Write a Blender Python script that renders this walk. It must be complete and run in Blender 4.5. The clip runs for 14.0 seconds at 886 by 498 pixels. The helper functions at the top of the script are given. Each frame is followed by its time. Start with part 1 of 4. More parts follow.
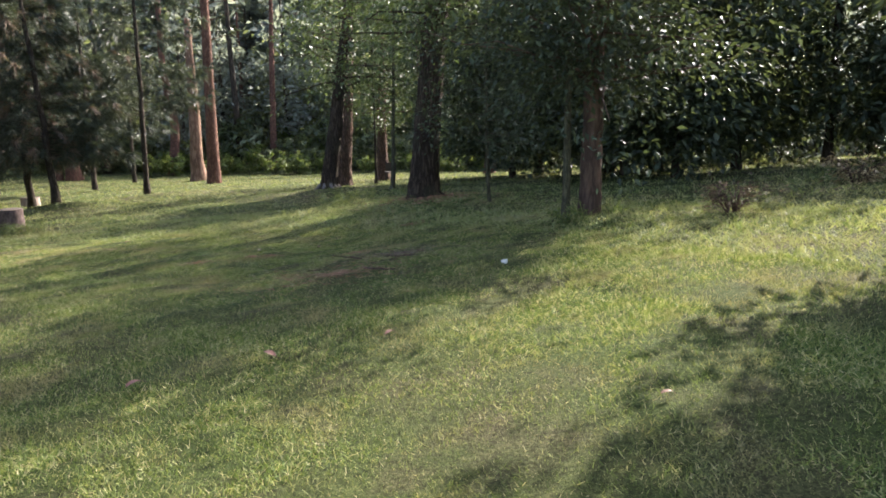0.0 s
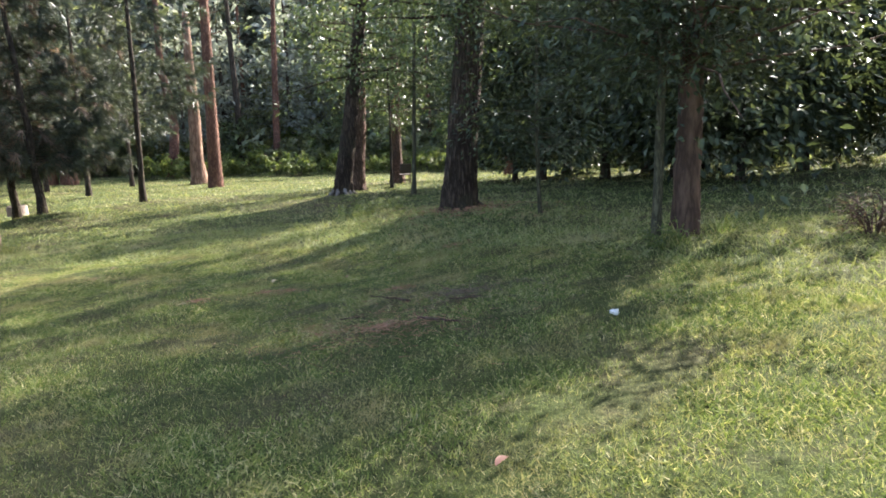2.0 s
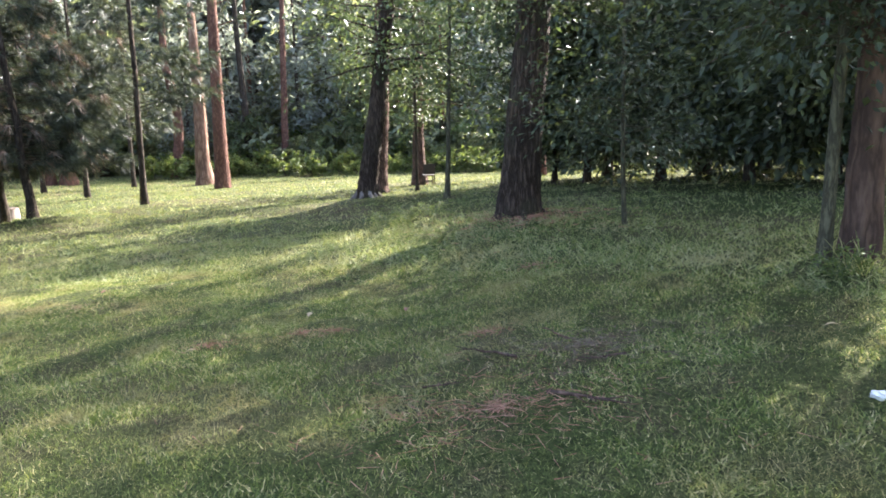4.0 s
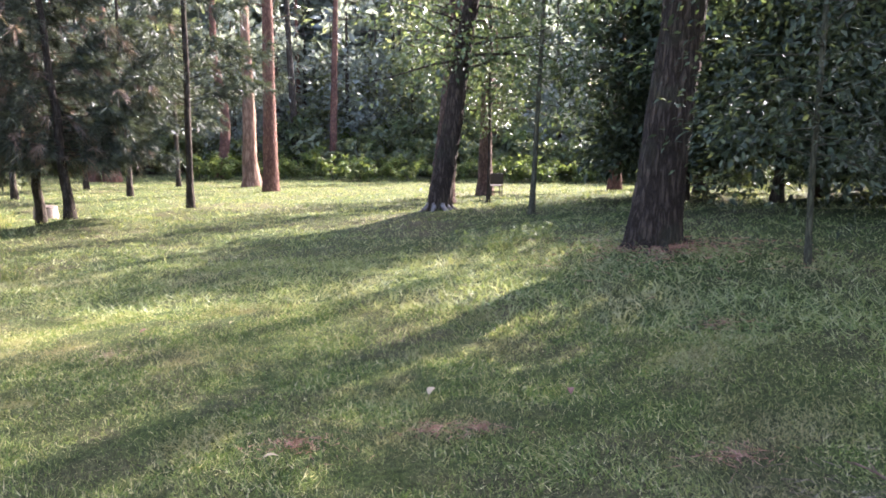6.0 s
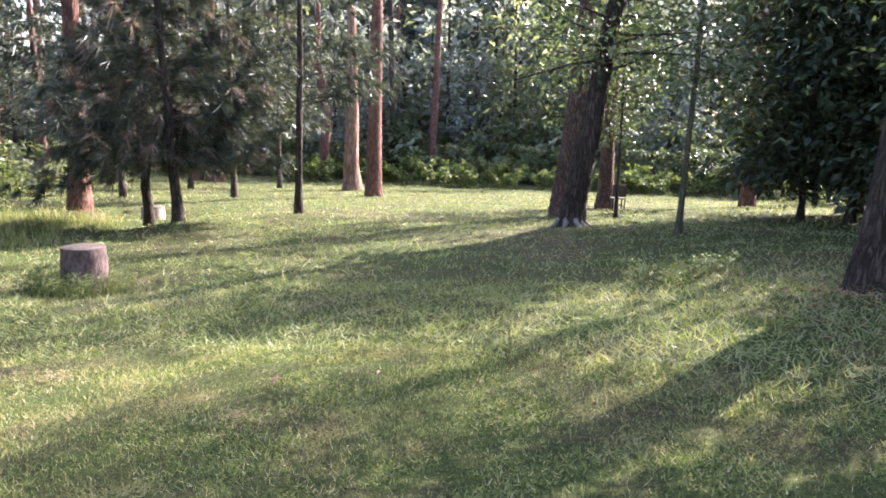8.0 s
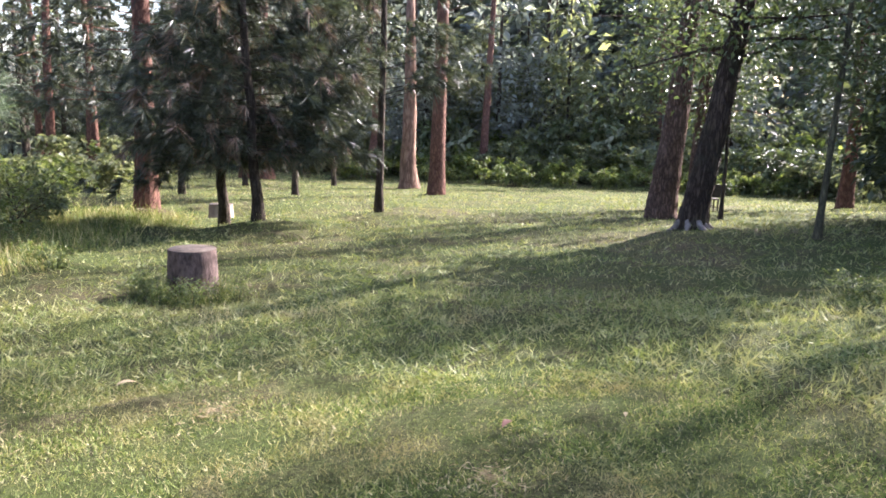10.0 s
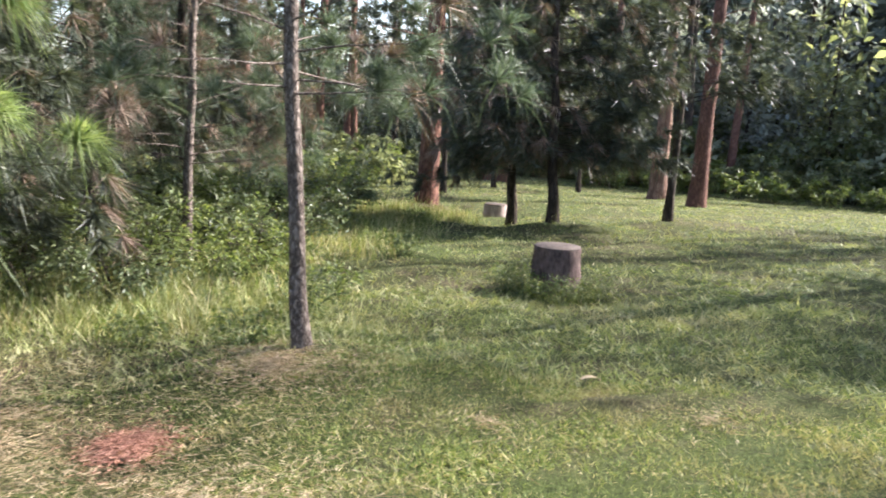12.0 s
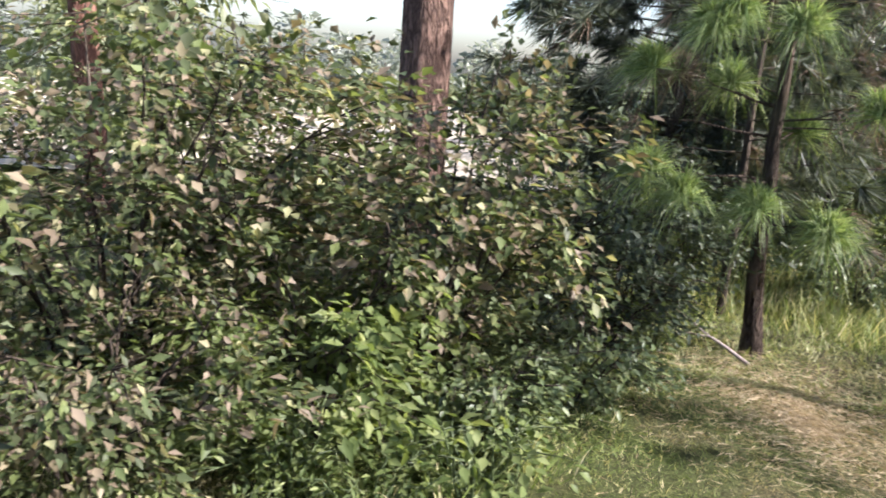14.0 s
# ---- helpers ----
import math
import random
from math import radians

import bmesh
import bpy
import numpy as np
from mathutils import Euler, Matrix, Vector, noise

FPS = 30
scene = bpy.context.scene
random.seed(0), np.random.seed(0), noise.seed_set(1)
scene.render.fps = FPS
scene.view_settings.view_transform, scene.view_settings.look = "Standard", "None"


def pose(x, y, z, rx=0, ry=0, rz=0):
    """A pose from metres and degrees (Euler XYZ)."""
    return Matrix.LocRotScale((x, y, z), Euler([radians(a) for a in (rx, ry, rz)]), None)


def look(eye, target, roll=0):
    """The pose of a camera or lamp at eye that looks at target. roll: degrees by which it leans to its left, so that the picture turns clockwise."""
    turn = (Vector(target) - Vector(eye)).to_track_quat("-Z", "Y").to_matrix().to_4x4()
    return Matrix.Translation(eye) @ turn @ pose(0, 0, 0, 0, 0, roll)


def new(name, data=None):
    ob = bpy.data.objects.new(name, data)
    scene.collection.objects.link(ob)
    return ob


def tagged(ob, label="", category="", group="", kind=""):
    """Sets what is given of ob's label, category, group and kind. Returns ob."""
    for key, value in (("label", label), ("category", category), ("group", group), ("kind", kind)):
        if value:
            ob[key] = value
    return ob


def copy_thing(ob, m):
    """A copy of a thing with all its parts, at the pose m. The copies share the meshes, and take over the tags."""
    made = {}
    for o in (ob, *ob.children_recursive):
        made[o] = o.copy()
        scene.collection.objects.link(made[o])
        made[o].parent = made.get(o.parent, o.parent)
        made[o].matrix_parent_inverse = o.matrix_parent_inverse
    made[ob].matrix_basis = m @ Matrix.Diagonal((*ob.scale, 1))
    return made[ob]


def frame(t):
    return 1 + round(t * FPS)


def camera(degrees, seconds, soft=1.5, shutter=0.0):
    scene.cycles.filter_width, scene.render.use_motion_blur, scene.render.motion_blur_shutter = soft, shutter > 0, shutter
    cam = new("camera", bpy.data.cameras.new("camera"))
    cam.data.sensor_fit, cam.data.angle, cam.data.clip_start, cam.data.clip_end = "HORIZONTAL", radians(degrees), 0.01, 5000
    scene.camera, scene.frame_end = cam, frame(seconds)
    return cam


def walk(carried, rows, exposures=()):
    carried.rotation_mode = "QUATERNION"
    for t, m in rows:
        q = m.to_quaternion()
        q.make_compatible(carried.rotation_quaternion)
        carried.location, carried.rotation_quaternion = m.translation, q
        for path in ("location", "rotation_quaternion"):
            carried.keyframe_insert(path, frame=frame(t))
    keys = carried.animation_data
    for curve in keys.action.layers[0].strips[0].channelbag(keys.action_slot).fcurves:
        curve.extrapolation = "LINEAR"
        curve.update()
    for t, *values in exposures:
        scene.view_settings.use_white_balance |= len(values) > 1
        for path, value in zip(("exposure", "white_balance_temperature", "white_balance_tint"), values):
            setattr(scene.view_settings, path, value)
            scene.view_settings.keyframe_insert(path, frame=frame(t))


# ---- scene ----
cam = camera(59.8, 14.0, soft=1.75, shutter=0.14)
PATH = [
    (0, 0.000, 0.000, 1.450, 0.17, -10.63, 0.99),
    (0.5, -0.216, 0.482, 1.455, 0.17, -10.72, 1.22),
    (1, -0.338, 0.986, 1.470, 0.15, -10.74, 1.32),
    (1.5, -0.488, 1.454, 1.468, 0.17, -10.75, 1.36),
    (2, -0.598, 1.967, 1.450, 0.19, -10.86, 1.58),
    (2.5, -0.715, 2.508, 1.445, 0.21, -10.85, 1.61),
    (3, -0.878, 2.997, 1.405, 0.29, -10.83, 1.56),
    (5.5, -1.999, 5.368, 1.192, 1.79, -10.51, 0.35),
    (6, -2.195, 5.856, 1.197, 3.40, -10.26, -0.20),
    (6.5, -2.436, 6.240, 1.184, 5.26, -10.07, -0.63),
    (7, -2.621, 6.543, 1.175, 7.02, -10.01, -0.81),
    (7.5, -2.813, 6.835, 1.177, 8.69, -9.97, -1.03),
    (10, -4.478, 7.887, 1.019, 12.07, -10.07, -1.37),
    (10.5, -4.860, 7.932, 0.988, 13.06, -10.01, -1.57),
    (11, -5.278, 7.866, 0.957, 15.91, -9.65, -2.19),
    (11.5, -5.707, 7.724, 0.902, 19.93, -9.81, -2.40),
    (12, -6.149, 7.507, 0.868, 27.29, -10.10, -2.91),
    (12.5, -6.526, 7.203, 0.857, 36.94, -10.68, -3.38),
    (13, -6.901, 6.871, 0.823, 46.71, -11.45, -3.74),
    (13.5, -7.209, 6.518, 0.801, 57.03, -11.77, -4.31),
    (14, -7.517, 6.164, 0.779, 65.27, -13.09, -4.83),
]
walk(cam, [(t, pose(x, y, z, 90 + pitch, roll, yaw)) for t, x, y, z, yaw, pitch, roll in PATH], exposures=[(0.0, 1.95, 6450, 13), (3.0, 2.6, 6350, 12), (5.5, 2.95, 6150, 24), (7.5, 2.82, 6100, 25), (10.0, 2.45, 6100, 23), (11.0, 2.35, 6100, 22), (12.5, 2.02, 6100, 16), (14.0, 1.85, 6000, 17)])

# ---- light: low sun ahead and to the right, hazy sky ----
SUN_TURN, SUN_UP = 40.0, 33.0      # degrees right of the walk's first heading, degrees above the horizon
world = bpy.data.worlds.new("sky")
scene.world = world
world.use_nodes = True
wn, wl = world.node_tree.nodes, world.node_tree.links
sky = wn.new("ShaderNodeTexSky")
sky.sky_type, sky.sun_disc = "NISHITA", False
sky.sun_elevation, sky.sun_rotation = radians(SUN_UP), radians(SUN_TURN)
sky.air_density, sky.dust_density, sky.ozone_density = 1.0, 3.0, 1.0
wl.new(sky.outputs["Color"], wn["Background"].inputs["Color"])
wn["Background"].inputs["Strength"].default_value = 0.135
sun_data = bpy.data.lights.new("sun", "SUN")
sun_data.energy, sun_data.angle, sun_data.color = 5.0, radians(0.6), (1.0, 0.95, 0.86)
sun = new("sun", sun_data)
away = Vector((math.sin(radians(SUN_TURN)) * math.cos(radians(SUN_UP)), math.cos(radians(SUN_TURN)) * math.cos(radians(SUN_UP)), math.sin(radians(SUN_UP))))
sun.matrix_world = look(away * 60, (0, 0, 0))


# ---- materials ----
def nodes_of(name):
    m = bpy.data.materials.new(name)
    m.use_nodes = True
    nt = m.node_tree
    return m, nt, nt.nodes["Principled BSDF"], nt.nodes["Material Output"]


def ramp(nt, fac, stops):
    r = nt.nodes.new("ShaderNodeValToRGB")
    el = r.color_ramp.elements
    while len(el) < len(stops):
        el.new(0.5)
    for e, (p, c) in zip(el, stops):
        e.position, e.color = p, (*c, 1)
    nt.links.new(fac, r.inputs["Fac"])
    return r.outputs["Color"]


def tex_noise(nt, scale, detail=4, stretch=None, rough=0.55):
    co = nt.nodes.new("ShaderNodeTexCoord")
    n = nt.nodes.new("ShaderNodeTexNoise")
    n.inputs["Scale"].default_value, n.inputs["Detail"].default_value, n.inputs["Roughness"].default_value = scale, detail, rough
    src = co.outputs["Object"]
    if stretch:
        mp = nt.nodes.new("ShaderNodeMapping")
        mp.inputs["Scale"].default_value = stretch
        nt.links.new(src, mp.inputs["Vector"])
        src = mp.outputs["Vector"]
    nt.links.new(src, n.inputs["Vector"])
    return n.outputs["Fac"]


def mixc(nt, fac, a, b, mode="MIX"):
    mx = nt.nodes.new("ShaderNodeMix")
    mx.data_type, mx.blend_type = "RGBA", mode
    for sock, v in ((mx.inputs[0], fac), (mx.inputs[6], a), (mx.inputs[7], b)):
        if isinstance(v, (int, float)):
            sock.default_value = v
        elif isinstance(v, tuple):
            sock.default_value = (*v, 1)
        else:
            nt.links.new(v, sock)
    return mx.outputs[2]


def bump(nt, height, strength, distance, bsdf):
    b = nt.nodes.new("ShaderNodeBump")
    b.inputs["Strength"].default_value, b.inputs["Distance"].default_value = strength, distance
    nt.links.new(height, b.inputs["Height"])
    nt.links.new(b.outputs["Normal"], bsdf.inputs["Normal"])


def leaf_material(name, stops, through_light=0.35, rough=0.5, patch=None, tint=(1.0, 1.0, 0.55)):
    """Thin foliage: each leaf takes its own tone, and part of the light passes through it."""
    m, nt, p, out = nodes_of(name)
    g = nt.nodes.new("ShaderNodeNewGeometry")
    c = ramp(nt, g.outputs["Random Per Island"], stops)
    if patch:
        scale, tone, lo, hi = patch
        f = ramp(nt, tex_noise(nt, scale, 3), [(lo, (0, 0, 0)), (hi, (1, 1, 1))])
        c = mixc(nt, f, c, tone)
    nt.links.new(c, p.inputs["Base Color"])
    p.inputs["Roughness"].default_value = rough
    p.inputs["Specular IOR Level"].default_value = 0.35
    tr = nt.nodes.new("ShaderNodeBsdfTranslucent")
    nt.links.new(mixc(nt, 1.0, c, tint, "MULTIPLY"), tr.inputs["Color"])
    mx = nt.nodes.new("ShaderNodeMixShader")
    mx.inputs["Fac"].default_value = through_light
    nt.links.new(p.outputs[0], mx.inputs[1])
    nt.links.new(tr.outputs[0], mx.inputs[2])
    nt.links.new(mx.outputs[0], out.inputs["Surface"])
    return m


def bark_material(name, dark, mid, light, scale=9.0, depth=0.03, moss=None, tall=0.22):
    m, nt, p, out = nodes_of(name)
    co = nt.nodes.new("ShaderNodeTexCoord")
    mp = nt.nodes.new("ShaderNodeMapping")
    mp.inputs["Scale"].default_value = (scale, scale, scale * tall)
    nt.links.new(co.outputs["Object"], mp.inputs["Vector"])
    wob = nt.nodes.new("ShaderNodeTexNoise")
    wob.inputs["Scale"].default_value, wob.inputs["Detail"].default_value = 1.6, 7
    nt.links.new(mp.outputs["Vector"], wob.inputs["Vector"])
    warped = nt.nodes.new("ShaderNodeVectorMath")
    warped.operation = "MULTIPLY_ADD"
    nt.links.new(wob.outputs["Color"], warped.inputs[0])
    warped.inputs[1].default_value = (1.7, 1.7, 1.7)
    nt.links.new(mp.outputs["Vector"], warped.inputs[2])
    vo = nt.nodes.new("ShaderNodeTexVoronoi")
    vo.feature = "DISTANCE_TO_EDGE"
    vo.inputs["Scale"].default_value = 1.0
    nt.links.new(warped.outputs[0], vo.inputs["Vector"])
    plates = ramp(nt, vo.outputs["Distance"], [(0.0, (0.12, 0.12, 0.12)), (0.30, (1, 1, 1))])
    fine = tex_noise(nt, scale * 3.5, 6, (1, 1, 0.35), 0.65)
    c = mixc(nt, plates, dark, ramp(nt, fine, [(0.3, mid), (0.7, light)]))
    big = ramp(nt, tex_noise(nt, 1.3, 3), [(0.35, (0.62, 0.62, 0.62)), (0.65, (1, 1, 1))])
    c = mixc(nt, 0.8, c, big, "MULTIPLY")
    if moss:
        c = mixc(nt, ramp(nt, tex_noise(nt, 2.2, 6), [(0.5, (0, 0, 0)), (0.68, (0.75, 0.75, 0.75))]), c, moss)
    nt.links.new(c, p.inputs["Base Color"])
    p.inputs["Roughness"].default_value = 0.9
    p.inputs["Specular IOR Level"].default_value = 0.15
    h = mixc(nt, 0.35, plates, fine)
    bump(nt, h, 1.0, depth, p)
    return m


def plain_material(name, a, b, scale, rough=0.8, depth=0.004, stretch=None):
    m, nt, p, out = nodes_of(name)
    n = tex_noise(nt, scale, 6, stretch, 0.65)
    c = mixc(nt, 0.7, ramp(nt, n, [(0.3, a), (0.7, b)]), ramp(nt, tex_noise(nt, scale * 0.15, 3), [(0.35, (0.6, 0.6, 0.6)), (0.65, (1, 1, 1))]), "MULTIPLY")
    nt.links.new(c, p.inputs["Base Color"])
    p.inputs["Roughness"].default_value = rough
    p.inputs["Specular IOR Level"].default_value = 0.2
    bump(nt, n, 0.8, depth, p)
    return m


def ground_material():
    m, nt, p, out = nodes_of("meadow_soil")
    fine = mixc(nt, 0.55, tex_noise(nt, 30.0, 6, None, 0.75), tex_noise(nt, 130.0, 3, None, 0.8))
    mid = tex_noise(nt, 2.3, 5, None, 0.6)
    large = tex_noise(nt, 0.45, 3)
    green = ramp(nt, fine, [(0.38, (0.010, 0.014, 0.005)), (0.5, (0.045, 0.060, 0.016)), (0.62, (0.13, 0.155, 0.045))])
    dry = ramp(nt, fine, [(0.38, (0.016, 0.012, 0.007)), (0.5, (0.075, 0.058, 0.032)), (0.62, (0.22, 0.175, 0.10))])
    f = mixc(nt, 0.5, ramp(nt, mid, [(0.48, (0, 0, 0)), (0.68, (1, 1, 1))]), ramp(nt, large, [(0.45, (0, 0, 0)), (0.65, (1, 1, 1))]))
    nt.links.new(mixc(nt, f, green, dry), p.inputs["Base Color"])
    p.inputs["Roughness"].default_value = 0.95
    p.inputs["Specular IOR Level"].default_value = 0.1
    bump(nt, fine, 1.0, 0.03, p)
    return m


SOIL = ground_material()
GRASS = leaf_material("grass_blade", [(0.0, (0.050, 0.080, 0.018)), (0.35, (0.145, 0.195, 0.048)), (0.70, (0.275, 0.320, 0.100)), (0.86, (0.44, 0.40, 0.20)), (1.0, (0.66, 0.57, 0.35))], 0.36, 0.65, (1.4, (0.33, 0.275, 0.15), 0.50, 0.74))
# Evener tones without dry tips; paler partly to imitate distance haze.
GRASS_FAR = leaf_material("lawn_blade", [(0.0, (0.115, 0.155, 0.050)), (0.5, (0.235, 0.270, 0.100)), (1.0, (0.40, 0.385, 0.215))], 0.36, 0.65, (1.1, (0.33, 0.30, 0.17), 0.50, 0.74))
STRAW = leaf_material("dry_straw", [(0.0, (0.22, 0.155, 0.09)), (0.5, (0.36, 0.275, 0.165)), (1.0, (0.52, 0.42, 0.28))], 0.25, 0.7)
RUST_NEEDLES = leaf_material("fallen_needles", [(0.0, (0.19, 0.085, 0.055)), (0.5, (0.34, 0.165, 0.11)), (1.0, (0.46, 0.26, 0.18))], 0.15, 0.7)
# Dark evergreen leaf; on the thicket shrubs it imitates shade.
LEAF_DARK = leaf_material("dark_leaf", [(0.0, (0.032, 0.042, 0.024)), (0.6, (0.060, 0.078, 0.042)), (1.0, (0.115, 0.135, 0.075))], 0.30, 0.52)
LEAF_WOOD = leaf_material("wood_leaf", [(0.0, (0.12, 0.14, 0.085)), (0.6, (0.20, 0.225, 0.135)), (1.0, (0.29, 0.30, 0.19))], 0.55, 0.45)
# Distance haze is put into this paler, greyer leaf colour.
LEAF_HAZE = leaf_material("far_hazed_leaf", [(0.0, (0.17, 0.185, 0.155)), (0.6, (0.265, 0.28, 0.235)), (1.0, (0.37, 0.38, 0.325))], 0.45, 0.5, None, (0.95, 1.0, 0.8))
LEAF_MID = leaf_material("green_leaf", [(0.0, (0.055, 0.072, 0.032)), (0.6, (0.10, 0.130, 0.055)), (1.0, (0.175, 0.20, 0.085))], 0.32, 0.42, None, (0.95, 1.0, 0.65))
LEAF_BRIGHT = leaf_material("young_leaf", [(0.0, (0.085, 0.120, 0.036)), (0.6, (0.15, 0.19, 0.062)), (1.0, (0.25, 0.28, 0.11))], 0.55, 0.5)
LEAF_SHRUB = leaf_material("shrub_leaf", [(0.0, (0.050, 0.058, 0.026)), (0.36, (0.085, 0.112, 0.042)), (0.62, (0.155, 0.188, 0.066)), (0.74, (0.15, 0.112, 0.075)), (0.92, (0.26, 0.205, 0.145)), (1.0, (0.36, 0.36, 0.18))], 0.46, 0.55)
NEEDLE = leaf_material("pine_needle", [(0.0, (0.050, 0.072, 0.038)), (0.5, (0.095, 0.125, 0.065)), (1.0, (0.17, 0.195, 0.130))], 0.35, 0.4, None, (0.9, 1.0, 0.75))
NEEDLE_FRESH = leaf_material("fresh_pine_needle", [(0.0, (0.10, 0.155, 0.052)), (0.5, (0.185, 0.255, 0.085)), (1.0, (0.38, 0.43, 0.22))], 0.5, 0.4)
NEEDLE_DARK = leaf_material("dark_pine_needle", [(0.0, (0.036, 0.045, 0.031)), (0.6, (0.066, 0.080, 0.053)), (1.0, (0.118, 0.130, 0.088))], 0.28, 0.4)
NEEDLE_DEAD = leaf_material("dead_needle", [(0.0, (0.11, 0.070, 0.05)), (0.5, (0.18, 0.125, 0.09)), (1.0, (0.28, 0.22, 0.17))], 0.2, 0.7)
BARK_RED = bark_material("red_pine_bark", (0.085, 0.038, 0.028), (0.165, 0.078, 0.054), (0.28, 0.155, 0.112), 9.0, 0.03, None, 0.4)
BARK_PALE = bark_material("pale_stripped_bark", (0.11, 0.058, 0.040), (0.25, 0.140, 0.095), (0.37, 0.245, 0.175), 5.0, 0.02)
BARK_BROWN = bark_material("furrowed_brown_bark", (0.030, 0.020, 0.015), (0.095, 0.064, 0.047), (0.165, 0.120, 0.092), 17.0, 0.08, (0.075, 0.070, 0.045), 0.16)
BARK_DARK = bark_material("dark_bark", (0.022, 0.017, 0.013), (0.065, 0.048, 0.036), (0.13, 0.10, 0.075), 12.0, 0.02)
BARK_GREY = bark_material("grey_scaly_bark", (0.045, 0.032, 0.026), (0.17, 0.13, 0.105), (0.36, 0.31, 0.265), 26.0, 0.012, None, 0.45)
BARK_SMOOTH = bark_material("smooth_brown_bark", (0.055, 0.034, 0.026), (0.135, 0.080, 0.058), (0.23, 0.15, 0.112), 6.0, 0.012)
BARK_RUST = bark_material("furrowed_rust_bark", (0.055, 0.034, 0.027), (0.165, 0.098, 0.072), (0.29, 0.19, 0.15), 15.0, 0.05, None, 0.26)
BARK_MOSS = bark_material("mossy_thin_bark", (0.045, 0.040, 0.026), (0.105, 0.095, 0.060), (0.18, 0.165, 0.105), 20.0, 0.01)


# ---- the lie of the land: it falls away ahead and to the left ----
BUMPS = [(-9.0, 11.3, 0.20, 1.0), (-11.0, 10.2, 0.08, 1.2), (-2.2, 10.3, -0.10, 2.2), (-0.4, 14.1, 0.14, 1.6), (-3.1, 20.3, 0.12, 1.6),
         (2.0, 9.8, 0.08, 1.2), (-9.0, 23.2, 0.14, 0.9), (-10.4, 21.0, 0.16, 1.2), (-1.95, 15.2, 0.11, 0.6), (-11.0, 15.5, 0.10, 2.0), (-9.3, 9.9, -0.12, 0.9), (-13.7, 25.2, -0.36, 1.6), (-12.2, 22.2, -0.14, 0.9), (-8.62, 14.9, -0.07, 0.7)]


def land(x, y):
    x, y = np.asarray(x, float), np.asarray(y, float)
    a = 24 * np.tanh(x / 24)
    b = np.where(y > 30, 30 + 16 * np.tanh((y - 30) / 16), np.where(y < -4, -4 + 6 * np.tanh((y + 4) / 6), y))
    z = 0.0984 * a - 0.0072 * b - 0.0023 * a * b - 0.0012 * b * b
    for u, v, h, r in BUMPS:
        z = z + h * np.exp(-((x - u) ** 2 + (y - v) ** 2) / (r * r))
    z = z + 0.025 * np.sin(1.9 * x + 0.7 * y) * np.sin(1.3 * y - 0.5 * x) + 0.012 * np.sin(4.7 * x + 1.1) * np.sin(5.3 * y + 0.3)
    return z


def lz(x, y):
    return float(land(x, y))


# ---- mesh helpers ----
class Geo:
    """Gathers vertices and triangles for one mesh."""
    def __init__(self):
        self.v, self.f, self.n = [], [], 0

    def add(self, v, f):
        self.v.append(np.asarray(v, float).reshape(-1, 3))
        self.f.append(np.asarray(f, int).reshape(-1, 3) + self.n)
        self.n += len(self.v[-1])
        return self

    def mesh(self, name, smooth=False):
        v, f = np.concatenate(self.v), np.concatenate(self.f)
        me = bpy.data.meshes.new(name)
        me.vertices.add(len(v))
        me.vertices.foreach_set("co", v.astype(np.float32).ravel())
        me.loops.add(3 * len(f))
        me.loops.foreach_set("vertex_index", f.astype(np.int32).ravel())
        me.polygons.add(len(f))
        me.polygons.foreach_set("loop_start", np.arange(0, 3 * len(f), 3, dtype=np.int32))
        if smooth:
            me.polygons.foreach_set("use_smooth", np.ones(len(f), dtype=bool))
        me.update(calc_edges=True)
        return me


def part(name, geo, material, parent=None, label="", smooth=False):
    me = geo if isinstance(geo, bpy.types.Mesh) else geo.mesh(name, smooth)
    if not me.materials:
        me.materials.append(material)
    ob = new(name, me)
    if parent:
        ob.parent = parent
    if label:
        tagged(ob, label)
    return ob


def unit(v):
    return v / np.maximum(np.linalg.norm(v, axis=-1, keepdims=True), 1e-9)


def tube(geo, pts, radii, seg=8, lump=0.0, rng=None, cap=True):
    """A tapered, lumpy tube along points."""
    pts, radii = np.asarray(pts, float), np.asarray(radii, float)
    n = len(pts)
    t = unit(np.gradient(pts, axis=0))
    ref = np.where(np.abs(t[:, 2:3]) > 0.9, np.array([[1.0, 0, 0]]), np.array([[0, 0, 1.0]]))
    a = unit(np.cross(ref, t))
    b = np.cross(t, a)
    ang = np.linspace(0, 2 * math.pi, seg, endpoint=False)
    r = radii[:, None] * np.ones((1, seg))
    if lump:
        r = r * (1 + lump * rng.normal(size=(n, seg)))
    v = pts[:, None] + r[..., None] * (np.cos(ang)[None, :, None] * a[:, None] + np.sin(ang)[None, :, None] * b[:, None])
    i, j = np.meshgrid(np.arange(n - 1), np.arange(seg), indexing="ij")
    p, q = i * seg + j, i * seg + (j + 1) % seg
    f = np.stack([np.stack([p, q, q + seg], -1), np.stack([p, q + seg, p + seg], -1)], 2).reshape(-1, 3)
    v = v.reshape(-1, 3)
    if cap:
        v = np.concatenate([v, pts[-1:]])
        k = (n - 1) * seg
        f = np.concatenate([f, [[k + s, k + (s + 1) % seg, n * seg] for s in range(seg)]])
    return geo.add(v, f)


